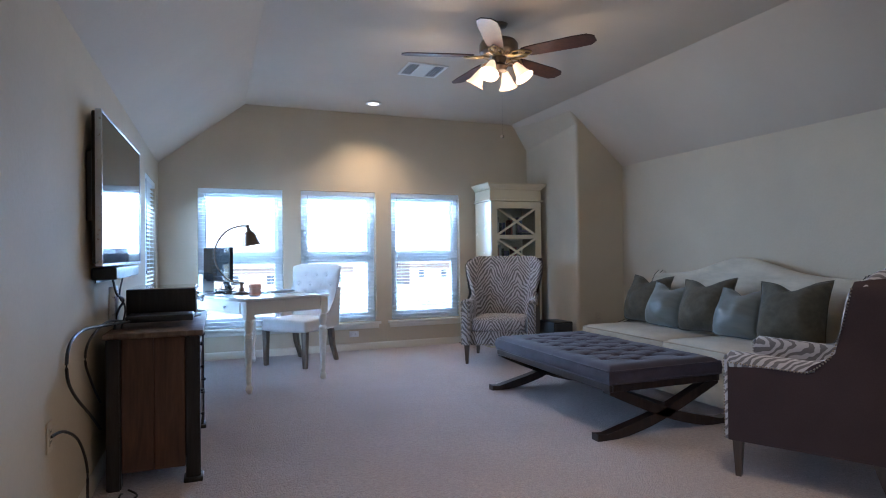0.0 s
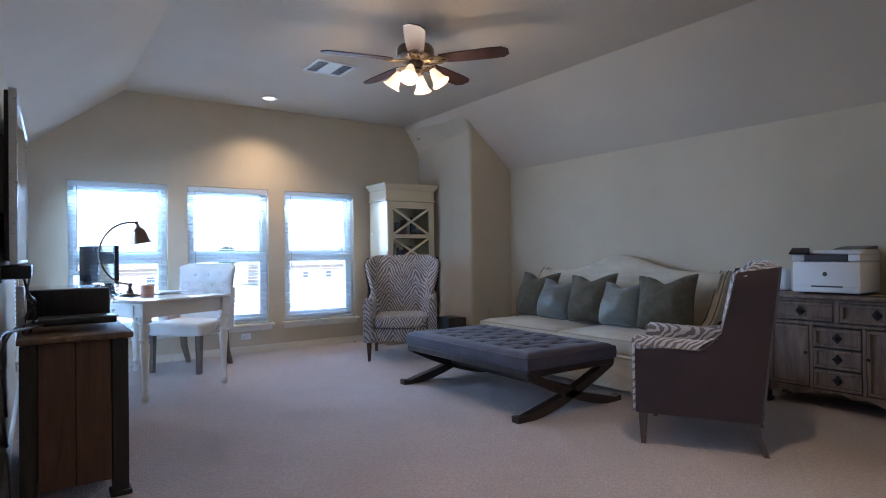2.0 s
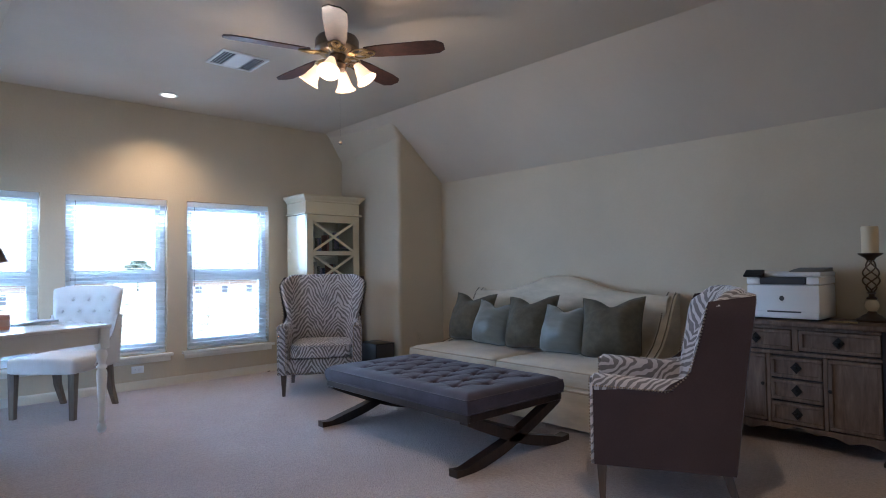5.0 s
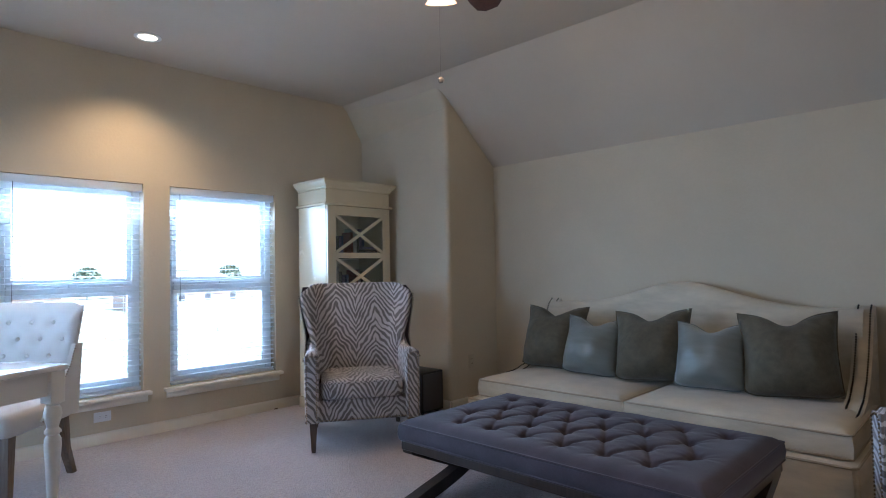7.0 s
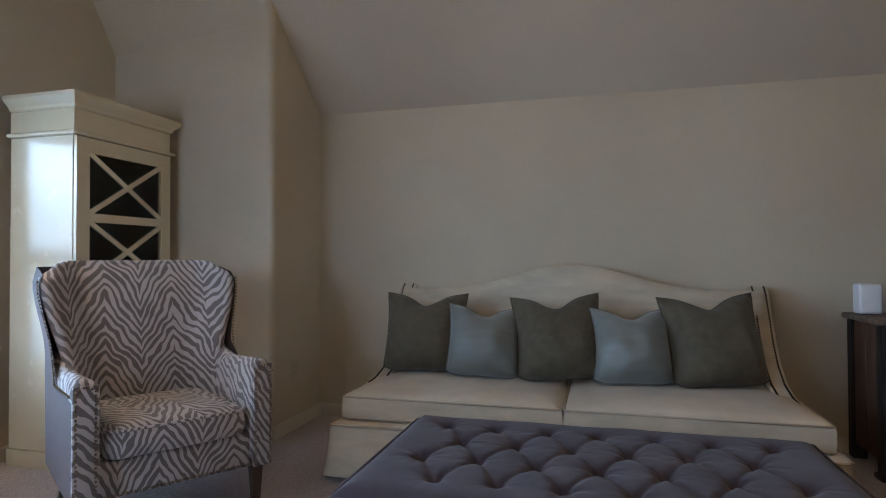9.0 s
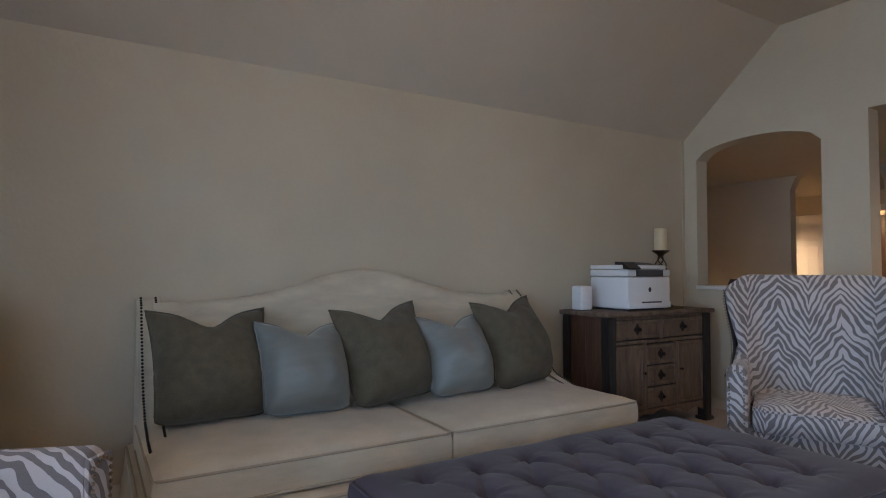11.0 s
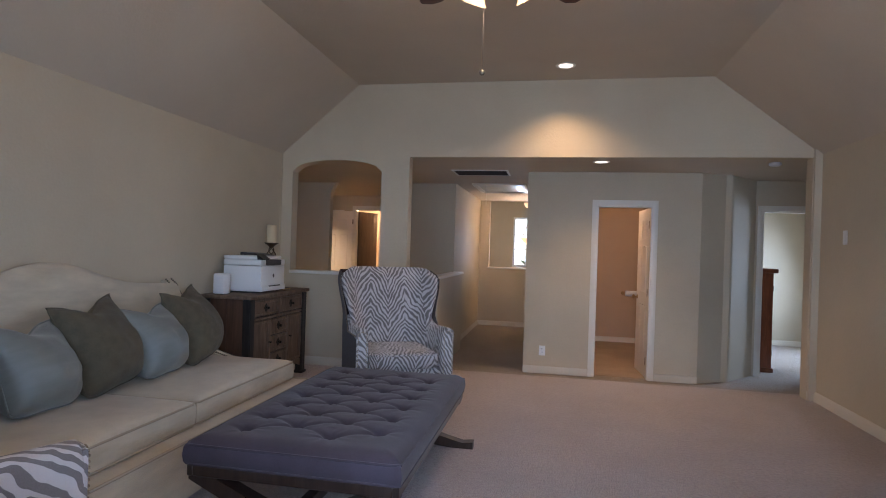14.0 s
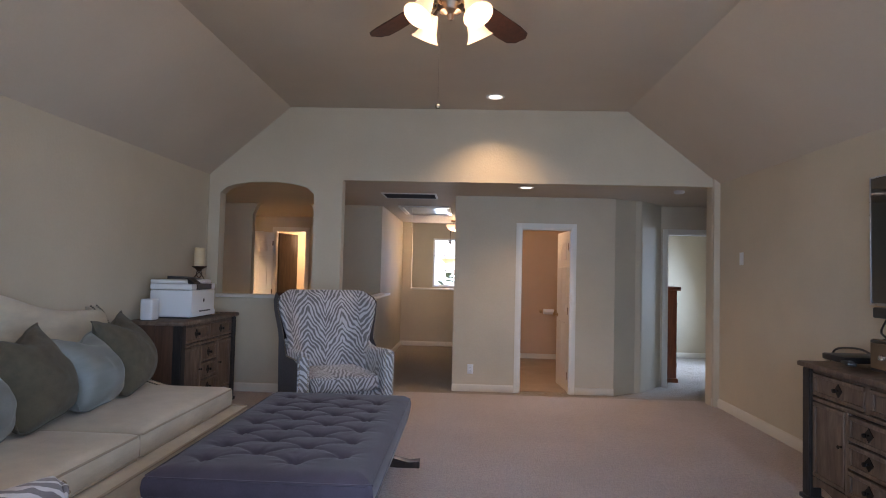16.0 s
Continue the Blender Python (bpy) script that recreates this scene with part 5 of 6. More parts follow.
lm = thing("desk_lamp", on_desk(-2.94, -1.60, 12), "bronze arched desk lamp with dome shade on the desk", "desk lamp")
part("base", lathe([(0.0, 0.0), (0.085, 0.0), (0.086, 0.012), (0.07, 0.022), (0.035, 0.03), (0.025, 0.055), (0.016, 0.062), (0.016, 0.09), (0.024, 0.10), (0.022, 0.115), (0.0, 0.12)], 22), BRONZE, lm)
bm = B()
arm = [(0.0, 0.0, 0.11), (-0.09, 0.0, 0.125), (-0.19, 0.0, 0.21), (-0.245, 0.0, 0.35), (-0.22, 0.0, 0.49), (-0.13, 0.0, 0.60), (-0.02, 0.0, 0.645), (0.06, 0.0, 0.65)]
fine = []
for i in range(len(arm) - 1):
    p0, p1, p2, p3 = [Vector(arm[min(max(i + k, 0), len(arm) - 1)]) for k in (-1, 0, 1, 2)]
    fine += [0.5 * ((2 * p1) + (p2 - p0) * t + (2 * p0 - 5 * p1 + 4 * p2 - p3) * t * t + (3 * p1 - p0 - 3 * p2 + p3) * t ** 3) for t in (0, 0.25, 0.5, 0.75)]
rod(bm, fine + [Vector(arm[-1])], 0.008, 8)
part("arm", bm, BRONZE, lm, "curved bronze arm")
bm = B()
bmesh.ops.create_uvsphere(bm, u_segments=12, v_segments=8, radius=0.018, matrix=Matrix.Translation((0.062, 0, 0.648)))
part("joint", bm, BRONZE, lm)
sh = part("shade", lathe([(0.0, 0.0), (0.016, 0.0), (0.02, -0.03), (0.045, -0.05), (0.062, -0.085), (0.072, -0.13), (0.088, -0.17), (0.084, -0.17), (0.068, -0.13), (0.056, -0.085), (0.0, -0.055)], 24), BRONZE, lm, "dark bronze dome shade")
sh.matrix_local = pose(0.068, 0, 0.635, 0, -10)
mo = thing("computer_monitor", on_desk(-3.125, -1.20, -68), "black flat computer monitor on a stand on the desk", "monitor")
part("screen", boxed(-0.27, 0.27, -0.02, -0.016, 0.12, 0.44), SCREEN, mo)
part("housing", boxed(-0.28, 0.28, -0.0155, 0.025, 0.11, 0.45, 0.006), BLACKPL, mo)
bm = prism([(0.02, 0.25), (0.045, 0.25), (0.14, 0.012), (0.10, 0.012)], "x", -0.035, 0.035)
part("stand", bm, BLACKPL, mo)
part("foot", boxed(-0.11, 0.11, -0.08, 0.16, 0.0, 0.014, 0.005), BLACKPL, mo)
ja = thing("jar_candle", on_desk(-2.84, -1.80) @ Matrix.Scale(1.18, 4), "pinkish glass jar candle on the desk", "candle")
part("glass_jar", lathe([(0.0, 0.0), (0.043, 0.0), (0.047, 0.006), (0.047, 0.082), (0.044, 0.084), (0.042, 0.07), (0.0, 0.068)], 22), JAR, ja)
part("label", lathe([(0.0475, 0.02), (0.0480, 0.02), (0.0480, 0.06), (0.0475, 0.06)], 22), surface("pale_label", (0.66, 0.42, 0.33), 0.6), ja)
lp = thing("laptop", on_desk(-2.61, -1.42, 28), "closed silver laptop on the desk", "laptop")
part("base", boxed(-0.165, 0.165, -0.115, 0.115, 0.003, 0.012, 0.003), SILVER, lp)
part("lid", boxed(-0.165, 0.165, -0.115, 0.115, 0.013, 0.019, 0.003), SILVER, lp)
og = thing("desk_organiser", on_desk(-3.22, -1.0, 20), "white plastic desk organiser with compartments", "desk organiser")
bm = B()
box(bm, -0.06, 0.06, -0.05, 0.05, 0.0, 0.008)
for q in ((-0.06, -0.056, -0.05, 0.05, 0.18), (0.056, 0.06, -0.05, 0.05, 0.13), (-0.056, 0.056, 0.046, 0.05, 0.20), (-0.056, 0.056, -0.05, -0.046, 0.09), (-0.056, 0.056, -0.002, 0.002, 0.13)):
    box(bm, q[0], q[1], q[2], q[3], 0.008, q[4])
part("tray", bm, WHITEPL, og)
for k in range(5):
    cx, cy = -2.89 + random.uniform(-0.09, 0.05), -0.98 + random.uniform(-0.12, 0.12)
    pts = [(cx + 0.055 * math.cos(t * 0.9 + k) + random.uniform(-0.02, 0.02), cy + 0.05 * math.sin(t * 0.9 + k), DH + 0.012 + 0.075 * abs(math.sin(t * 0.7 + k)) * (k % 2 + 0.4)) for t in range(9)]
    cable("desk_cable", pts, 0.004, "tangled black cable on the desk")


# ---- desk chair ----
def tuft_chair(m):
    c = thing("upholstered_chair", m, "grey linen button-back dining chair with nailhead trim at the desk", "chair")
    part("seat", boxed(-0.27, 0.27, -0.28, 0.25, 0.36, 0.49, 0.035, 4), TUFT, c, "padded linen seat", 60)
    btn = [(-0.13, 0.93), (0.0, 0.93), (0.13, 0.93), (-0.20, 0.83), (-0.065, 0.83), (0.065, 0.83), (0.20, 0.83), (-0.13, 0.73), (0.0, 0.73), (0.13, 0.73)]

    def side(front):
        def fn(u, v):
            s = 2 * u - 1
            z = 0.40 + 0.65 * v
            w = 0.255 + 0.05 * v
            x = s * w
            y = 0.22 + 0.11 * v - 0.05 * s * s * (0.4 + 0.6 * v)
            e = min(1 - abs(s), 1 - v)
            puff = 1 - math.exp(-(max(0, e) / 0.10))
            if front:
                y -= 0.05 * puff
                for bx, bz in btn:
                    d = math.hypot(x - bx, z - bz)
                    y += 0.022 * math.exp(-(d / 0.028) ** 2)
            else:
                y += 0.05 * puff
            return (x, y, z - 0.02 * smoothstep(0.7, 1, abs(s)) * v)
        return fn
    bm = B()
    grid(side(True), 36, 40, bm)
    grid(side(False), 36, 40, bm)
    bmesh.ops.remove_doubles(bm, verts=bm.verts, dist=0.0006)
    bk = part("backrest", bm, TUFT, c, "button-tufted linen backrest", 80)
    f = side(True)
    for bx, bz in btn:
        v = (bz - 0.40) / 0.65
        s = bx / (0.255 + 0.05 * v)
        p = f((s + 1) / 2, v)
        bm = B()
        bmesh.ops.create_uvsphere(bm, u_segments=10, v_segments=6, radius=0.014, matrix=Matrix.Translation((p[0], p[1] - 0.004, p[2])))
        part("button", bm, TUFT, bk)
    for sx in (-1, 1):
        # scooped side joining back and seat
        poly = [(0.26, 0.38), (-0.05, 0.40), (0.02, 0.50), (0.10, 0.57), (0.18, 0.68), (0.23, 0.80), (0.30, 0.80)]
        part("side_wing", prism(poly, "x", sx * 0.262, sx * 0.285, None, 0.006), TUFT, c)
        studs(c, along([(sx * 0.288, y, z) for y, z in poly[1:6]], 0.016), 0.005, "dark nailhead trim")
        rows = [[(sx * 0.235 + dx * w, -0.24 + dy * w, z) for dx, dy in ((-1, -1), (1, -1), (1, 1), (-1, 1))] for z, w in ((0.37, 0.026), (0.0, 0.018))]
        part("leg", rings(B(), rows), GREYLEG, c, "weathered wooden front leg")
        rows = [[(sx * 0.225 + dx * w, 0.20 + dy * w + k, z) for dx, dy in ((-1, -1), (1, -1), (1, 1), (-1, 1))] for z, w, k in ((0.38, 0.026, 0), (0.18, 0.022, 0.03), (0.0, 0.018, 0.10))]
        part("leg", rings(B(), rows), GREYLEG, c, "weathered wooden rear leg")


tuft_chair(pose(-2.13, -0.58, 0, 0, 0, -46) @ Matrix.Diagonal((1.10, 1.05, 1.02, 1)))


# ---- outlets and switches ----
def plate(m, label, name="wall_outlet", toggles=False, paint=WHITEPL):
    p = thing(name, m, label, "outlet" if name == "wall_outlet" else "light switch")
    part("cover", boxed(-0.036, 0.036, -0.007, -0.001, -0.058, 0.058, 0.003), paint, p)
    for z in (-0.02, 0.02):
        if toggles:
            break
        s = part("socket", boxed(-0.016, 0.016, -0.009, -0.0072, z - 0.014, z + 0.014, 0.003), paint, p)
        for dx in (-0.006, 0.006):
            part("slot", boxed(dx - 0.001, dx + 0.001, -0.0098, -0.009, z - 0.004, z + 0.006), GREYPL, s)
    if toggles:
        part("rocker", boxed(-0.016, 0.016, -0.011, -0.0072, -0.033, 0.033, 0.003), WHITEPL, p)


plate(pose(-1.41, 0, 0.20, 0, 90, 0), "white wall outlet below the window")
plate(pose(1.24, YCH, 0.40), "small beige wall outlet beside the sofa", paint=WALL)
plate(pose(XW, -4.50, 0.50, 0, 0, 90), "beige wall outlet with a cable plugged in", paint=WALL)
plate(pose(XW, -5.63, 1.45, 0, 0, 90), "white rocker light switch", "light_switch", True)
plate(pose(-1.14, YD * 0.95, 0.08, 0, 0, 180), "white wall outlet in the hall")


# ---- hall, bathroom and the rooms beyond ----
ROOM_SIDE = set(bpy.data.objects)
def upright(name, x0, y0, x1, y1, z0, z1, t, label, material=WALL):
    """A wall slab between two floor points, of thickness t to its right."""
    a, b = Vector((x0, y0)), Vector((x1, y1))
    n = (b - a).normalized()
    n = Vector((n.y, -n.x)) * t
    poly = [a[:], b[:], (b + n)[:], (a + n)[:]]
    return solid(name, prism(poly, "z", z0, z1), material, label)


wall_with_holes("wall_hall", "x", -3.03, -0.965, YD - 0.12, YD, HALL, HC + 0.1, [(-2.47, -1.825, HALL, 1.82)], "beige hall wall with a bathroom doorway")
upright("wall_corridor", -0.965, -16, -0.965, YD - 0.12, HALL, 3.0, -0.12, "beige corridor wall")
upright("wall_recess", -3.46, -8.07, -3.03, YD, HALL, HC + 0.1, 0.12, "beige angled hall wall")
upright("wall_recess", -3.86, -8.55, -3.46, -8.07, HALL, HC + 0.1, 0.12, "beige angled hall wall")
wall_with_holes("wall_bedroom", "x", -5.2, -3.86, -8.67, -8.55, HALL, HC + 0.1, [(-4.75, -3.95, HALL, 1.84)], "beige hall wall with a bedroom doorway")
upright("wall_hall_west", -5.0, -8.55, -5.0, -6.53, HALL, HC + 0.1, -0.12, "beige hall end wall")
upright("wall_hall_north", -5.1, -6.53, -3.70, -6.53, HALL, HC + 0.1, -0.12, "beige hall wall")
upright("wall_hall_east", 4.0, -16, 4.0, -6.53, HALL, 3.0, 0.12, "beige hall wall")
upright("wall_hall_north_east", 1.70, -6.53, 4.1, -6.53, HALL, HC + 0.1, -0.12, "beige hall wall")
# arched wall across the stair landing
bm = B()
A0, A1 = 1.25, 2.24
box(bm, 0.2, A0, -9.32, -9.2, HALL, 2.05)
box(bm, A1, 4.0, -9.32, -9.2, HALL, 2.05)
ap = [(A0 + (A1 - A0) * i / 16, 2.05 + 0.27 * math.sqrt(max(0, 1 - (2 * i / 16 - 1) ** 2))) for i in range(17)]
prism([(0.2, 2.05), *ap, (4.0, 2.05), (4.0, HC + 0.1), (0.2, HC + 0.1)], "y", -9.32, -9.2, bm)
solid("wall_arch", bm, WALL, "beige landing wall with an arched opening")
upright("wall_corridor_east", 0.2, -9.32, 0.2, -12.2, HALL, HC + 0.1, -0.12, "beige corridor wall")
solid("wall_corridor_end", boxed(0.0, 0.32, -12.32, -12.2, HALL, HC + 0.1), WALL, "beige corridor wall end")
solid("half_wall", boxed(-1.0, 0.0, -12.32, -12.2, HALL, 0.90), WALL, "beige half wall overlooking the foyer")
solid("half_wall_cap", boxed(-1.0, 0.02, -12.34, -12.18, 0.90, 0.93, 0.004), TRIM, "white half wall cap")
solid("guard_wall", boxed(0.06, 0.17, -9.2, -7.3, HALL, 0.90), WALL, "beige low stair guard wall")
solid("guard_wall_cap", boxed(0.04, 0.19, -9.2, -7.28, 0.90, 0.93, 0.004), TRIM, "white stair guard cap")
wall_with_holes("wall_landing_back", "x", 0.32, 4.0, -11.62, -11.5, HALL, HC + 0.1, [(2.02, 2.62, HALL, 1.95)], "beige landing wall with a lit doorway")
solid("ceiling_hall", boxed(-6.2, 4.1, -12.32, -6.531, HC, HC + 0.12), CEIL, "beige hall ceiling")
solid("ceiling_bath", boxed(-3.4, -1.12, -11.0, YD - 0.12, HC - 0.002, HC + 0.1), CEIL, "beige bathroom ceiling")
solid("ceiling_foyer", boxed(-2.5, 2.0, -15.2, -12.32, 2.62, 2.74), CEIL, "pale foyer ceiling")
solid("wall_foyer_step", boxed(-2.5, 2.0, -12.33, -12.2, HC, 2.74), WALL, "beige wall above the corridor end")
wall_with_holes("wall_foyer", "x", -2.5, 2.0, -15.16, -15.0, -3.0, 2.75, [(-1.45, -0.28, 0.88, 2.05)], "pale wall with a bright grid window")
upright("wall_foyer_side", 0.6, -15, 0.6, -12.32, -3.0, 2.75, -0.12, "pale foyer wall")
solid("crown_moulding", prism([(-15.0, 2.52), (-14.98, 2.52), (-14.90, 2.60), (-14.90, 2.62), (-15.0, 2.62)], "x", -2.0, 0.6), TRIM, "white crown moulding")
solid("crown_moulding", prism([(0.6, 2.52), (0.58, 2.52), (0.50, 2.60), (0.50, 2.62), (0.6, 2.62)], "y", -15.0, -12.33), TRIM, "white crown moulding")
base_run("baseboard", -3.03, YD, -2.54, YD, HALL, inward=(0, 1))
base_run("baseboard", -1.755, YD, -0.965, YD, HALL, inward=(0, 1))
base_run("baseboard", -1.0, -12.2, 0.0, -12.2, HALL, inward=(0, 1))
base_run("baseboard", 0.2, -9.3, 0.2, -12.2, HALL, inward=(-1, 0))
base_run("baseboard", 0.0, -12.2, 0.3, -12.2, HALL, inward=(0, 1))


def casing(name, x0, x1, y, zt, z0, label, front=1):
    c = thing(name, pose(0, 0, 0), label, "door casing", "", "structure")
    for f in (1, -1):
        yy = y if f == 1 else y - 0.12
        for a, b, p, q in ((x0 - 0.065, x0, z0, zt + 0.065), (x1, x1 + 0.065, z0, zt + 0.065), (x0, x1, zt, zt + 0.065)):
            part("casing_board", prism([(a, yy), (b, yy), (b, yy + f * 0.014), ((a + b) / 2, yy + f * 0.020), (a, yy + f * 0.014)] if b - a < 0.1 else [(a, yy), (b, yy), (b, yy + f * 0.018), (a, yy + f * 0.018)], "z", p, q), TRIM, c)
    part("jamb", boxed(x0 - 0.001, x0 + 0.014, y - 0.12, y, z0, zt), TRIM, c)
    part("jamb", boxed(x1 - 0.014, x1 + 0.001, y - 0.12, y, z0, zt), TRIM, c)
    part("jamb", boxed(x0, x1, y - 0.12, y, zt - 0.014, zt), TRIM, c)


casing("trim_bath_door", -2.47, -1.825, YD, 1.82, HALL, "white painted door casing")
casing("trim_bedroom_door", -4.75, -3.95, -8.55, 1.84, HALL, "white painted door casing")
casing("trim_landing_door", 2.02, 2.62, -11.5, 1.95, HALL, "white painted door casing")


def door_leaf(name, m, w, h, label):
    d = thing(name, m, label, "door", "", "structure")
    part("leaf", boxed(0, w, -0.035, 0.0, 0.01, h, 0.003, 1), DOORP, d)
    for x0, x1 in ((0.10, w / 2 - 0.04), (w / 2 + 0.04, w - 0.10)):
        for z0, z1 in ((0.18, 0.85), (1.0, h - 0.45), (h - 0.36, h - 0.14)):
            for yy in (0.0, -0.035):
                part("panel", boxed(x0, x1, yy - 0.006, yy + 0.006, z0, z1, 0.005, 1), DOORP, d)
    for s, yy in ((1, 0.0), (-1, -0.035)):
        k = part("knob", lathe([(0.0, 0.0), (0.026, 0.0), (0.026, 0.006), (0.010, 0.012), (0.010, 0.03), (0.026, 0.042), (0.028, 0.055), (0.018, 0.066), (0.0, 0.068)], 14), BRASSY, d, "brass door knob")
        k.matrix_local = pose(w - 0.06, yy, 0.92, -90 * s)
    for z in (0.2, 1.0, h - 0.2):
        part("hinge", boxed(-0.008, 0.012, -0.04, 0.004, z - 0.045, z + 0.045, 0.002, 1), BRONZE, d)


door_leaf("door_1", pose(-2.455, YD - 0.12, HALL, 0, 0, -86), 0.62, 2.0, "open white panelled bathroom door")
door_leaf("door_2", pose(2.66, -11.46, HALL, 0, 0, 12), 0.60, 2.10, "white panelled landing door")
# bathroom
upright("wall_bath_back", -3.4, -10.85, -1.12, -10.85, HALL, HC, 0.12, "tan bathroom wall", surface("tan_paint", (0.50, 0.37, 0.25), 0.7, var=0.04, bump=0.15))
upright("wall_bath_west", -3.3, -10.85, -3.3, YD - 0.2, HALL, HC, -0.12, "tan bathroom wall")
solid("floor_bath", boxed(-3.3, -1.12, -10.85, YD - 0.1, HALL - 0.05, HALL + 0.004), TILEF, "tan bathroom floor")
base_run("baseboard", -3.3, -10.85, -1.12, -10.85, HALL, inward=(0, 1))
tp = thing("toilet_paper_holder", pose(-2.62, -10.85, 0.62), "small wall paper holder in the bathroom", "paper holder")
for x in (-0.13, 0.13):
    part("post", lathe([(0.0, 0.0), (0.03, 0.0), (0.025, 0.012), (0.012, 0.02), (0.012, 0.06), (0.0, 0.062)], 12), BRASSY, tp).matrix_local = pose(x, 0, 0, -90)
bm = B()
lathe([(0.0, -0.09), (0.045, -0.09), (0.045, 0.09), (0.0, 0.09)], 14, bm)
part("paper_roll", bm, WHITEPL, tp).matrix_local = pose(0, 0.055, 0, 0, 90)
scu = thing("shower_curtain", pose(-2.86, -9.35, 0), "pale cloth shower curtain hanging in folds", "shower curtain")
part("cloth", grid(lambda u, v: (0.16 * u - 0.05 + 0.028 * math.sin(u * 22), -1.3 * (1 - u) + 0.35, -0.13 + 2.02 * v), 60, 6), CURTAIN, scu)
bm = B()
rod(bm, [(-0.08, -1.5, 1.92), (0.14, 0.5, 1.92)], 0.012, 8)
part("rail", bm, SILVER, scu)
bulb(-2.0, -8.9, 2.1, HOUSE * 1.3, (1, 0.62, 0.32), 0.12)
# two downlights added out of view to brighten the landing beyond the arch
downlight(3.2, -7.6, HC, DOWN * 1.0)
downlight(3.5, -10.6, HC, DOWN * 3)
# bedroom
upright("wall_bedroom_back", -7.5, -11.6, -3.5, -11.6, HALL, HC + 0.1, 0.12, "pale bedroom wall")
upright("wall_bedroom_east", -3.55, -11.6, -3.55, -8.32, HALL, HC + 0.1, 0.12, "pale bedroom wall")
upright("wall_bedroom_west", -6.2, -11.6, -6.2, -8.2, HALL, HC + 0.1, -0.12, "pale bedroom wall")
upright("wall_bedroom_north", -6.3, -8.26, -5.1, -8.26, HALL, HC + 0.1, 0.1, "pale bedroom wall")
base_run("baseboard", -6.2, -11.6, -3.55, -11.6, HALL, inward=(0, 1))
# area lamp added before the closed west wall, for daylight from an unseen window
window_light(-6.1, -10.2, 1.1, 1.2, 1.3, (-4.2, -10.2, 0.7), DAY * 2.2)
ar = thing("wooden_armoire", pose(-3.76, -9.1, HALL) @ Matrix.Diagonal((1, 1, 0.93, 1)), "red cherry wood armoire seen edge-on through the doorway", "armoire")
part("body", boxed(-0.45, 0.08, -0.22, 0.22, 0.06, 1.36, 0.006), CHERRY, ar)
part("cornice", boxed(-0.50, 0.12, -0.26, 0.25, 1.36, 1.42, 0.012), CHERRY, ar)
part("plinth", boxed(-0.47, 0.10, -0.24, 0.24, 0.0, 0.06, 0.006), CHERRY, ar)
for z in (0.25, 1.15):
    part("hinge", boxed(-0.465, -0.45, 0.16, 0.19, z - 0.035, z + 0.035, 0.003, 1), IRON, ar)
plate(pose(-4.72, -11.6, 0.32, 0, 0, 180), "white wall outlet in the bedroom")
# landing back room glow and lamp
bulb(2.3, -12.6, 1.9, HOUSE * 5, (1, 0.60, 0.28), 0.1)
upright("wall_bath2_back", 1.2, -13.4, 4.0, -13.4, HALL, HC, 0.12, "tan bathroom wall")
pf = thing("wall_picture", pose(2.22, -13.4, 1.25), "pale framed panel on the bathroom wall", "picture")
part("frame", boxed(-0.16, 0.16, 0.002, 0.022, -0.3, 0.3, 0.006), WHITE, pf)
part("panel", boxed(-0.12, 0.12, 0.022, 0.026, -0.26, 0.26), WALL, pf)
leaf = thing("interior_door", pose(2.86, -11.494, HALL), "white painted panel door, closed, on the landing", "door")
part("leaf", boxed(0, 0.62, 0, 0.03, 0.01, 2.12, 0.003), WHITE, leaf)
for z0, z1 in ((0.25, 0.95), (1.1, 1.95)):
    for x0 in (0.09, 0.34):
        part("panel", boxed(x0, x0 + 0.19, 0.03, 0.036, z0, z1, 0.006), WHITE, leaf)
ajar = thing("interior_door", pose(2.605, -11.63, HALL, 0, 0, -112), "dark brown wooden door standing ajar in the lit doorway", "door")
part("leaf", boxed(0, 0.58, -0.018, 0.018, 0.01, 2.1, 0.003), LEGWOOD, ajar)
part("knob", lathe([(0.0, 0.0), (0.012, 0.0), (0.012, 0.03), (0.026, 0.045), (0.02, 0.062), (0.0, 0.066)], 12), BRASSY, ajar).matrix_local = pose(0.52, 0.018, 1.0, -90)
# ceiling hatch
ht = thing("attic_hatch", pose(-0.455, -9.7, HC), "white framed attic hatch in the hall ceiling", "attic hatch")
bm = B()
for q in ((-0.40, 0.40, -0.60, -0.53), (-0.40, 0.40, 0.53, 0.60), (-0.40, -0.33, -0.53, 0.53), (0.33, 0.40, -0.53, 0.53)):
    box(bm, q[0], q[1], q[2], q[3], -0.025, 0.0, 0.006)
part("frame", bm, TRIM, ht)
part("panel", boxed(-0.33, 0.33, -0.53, 0.53, -0.012, -0.001), WHITE, ht)
cord = B()
rod(cord, [(0.2, 0.4, -0.012), (0.2, 0.4, -0.30)], 0.003, 5)
part("pull_cord", cord, WHITEPL, ht)


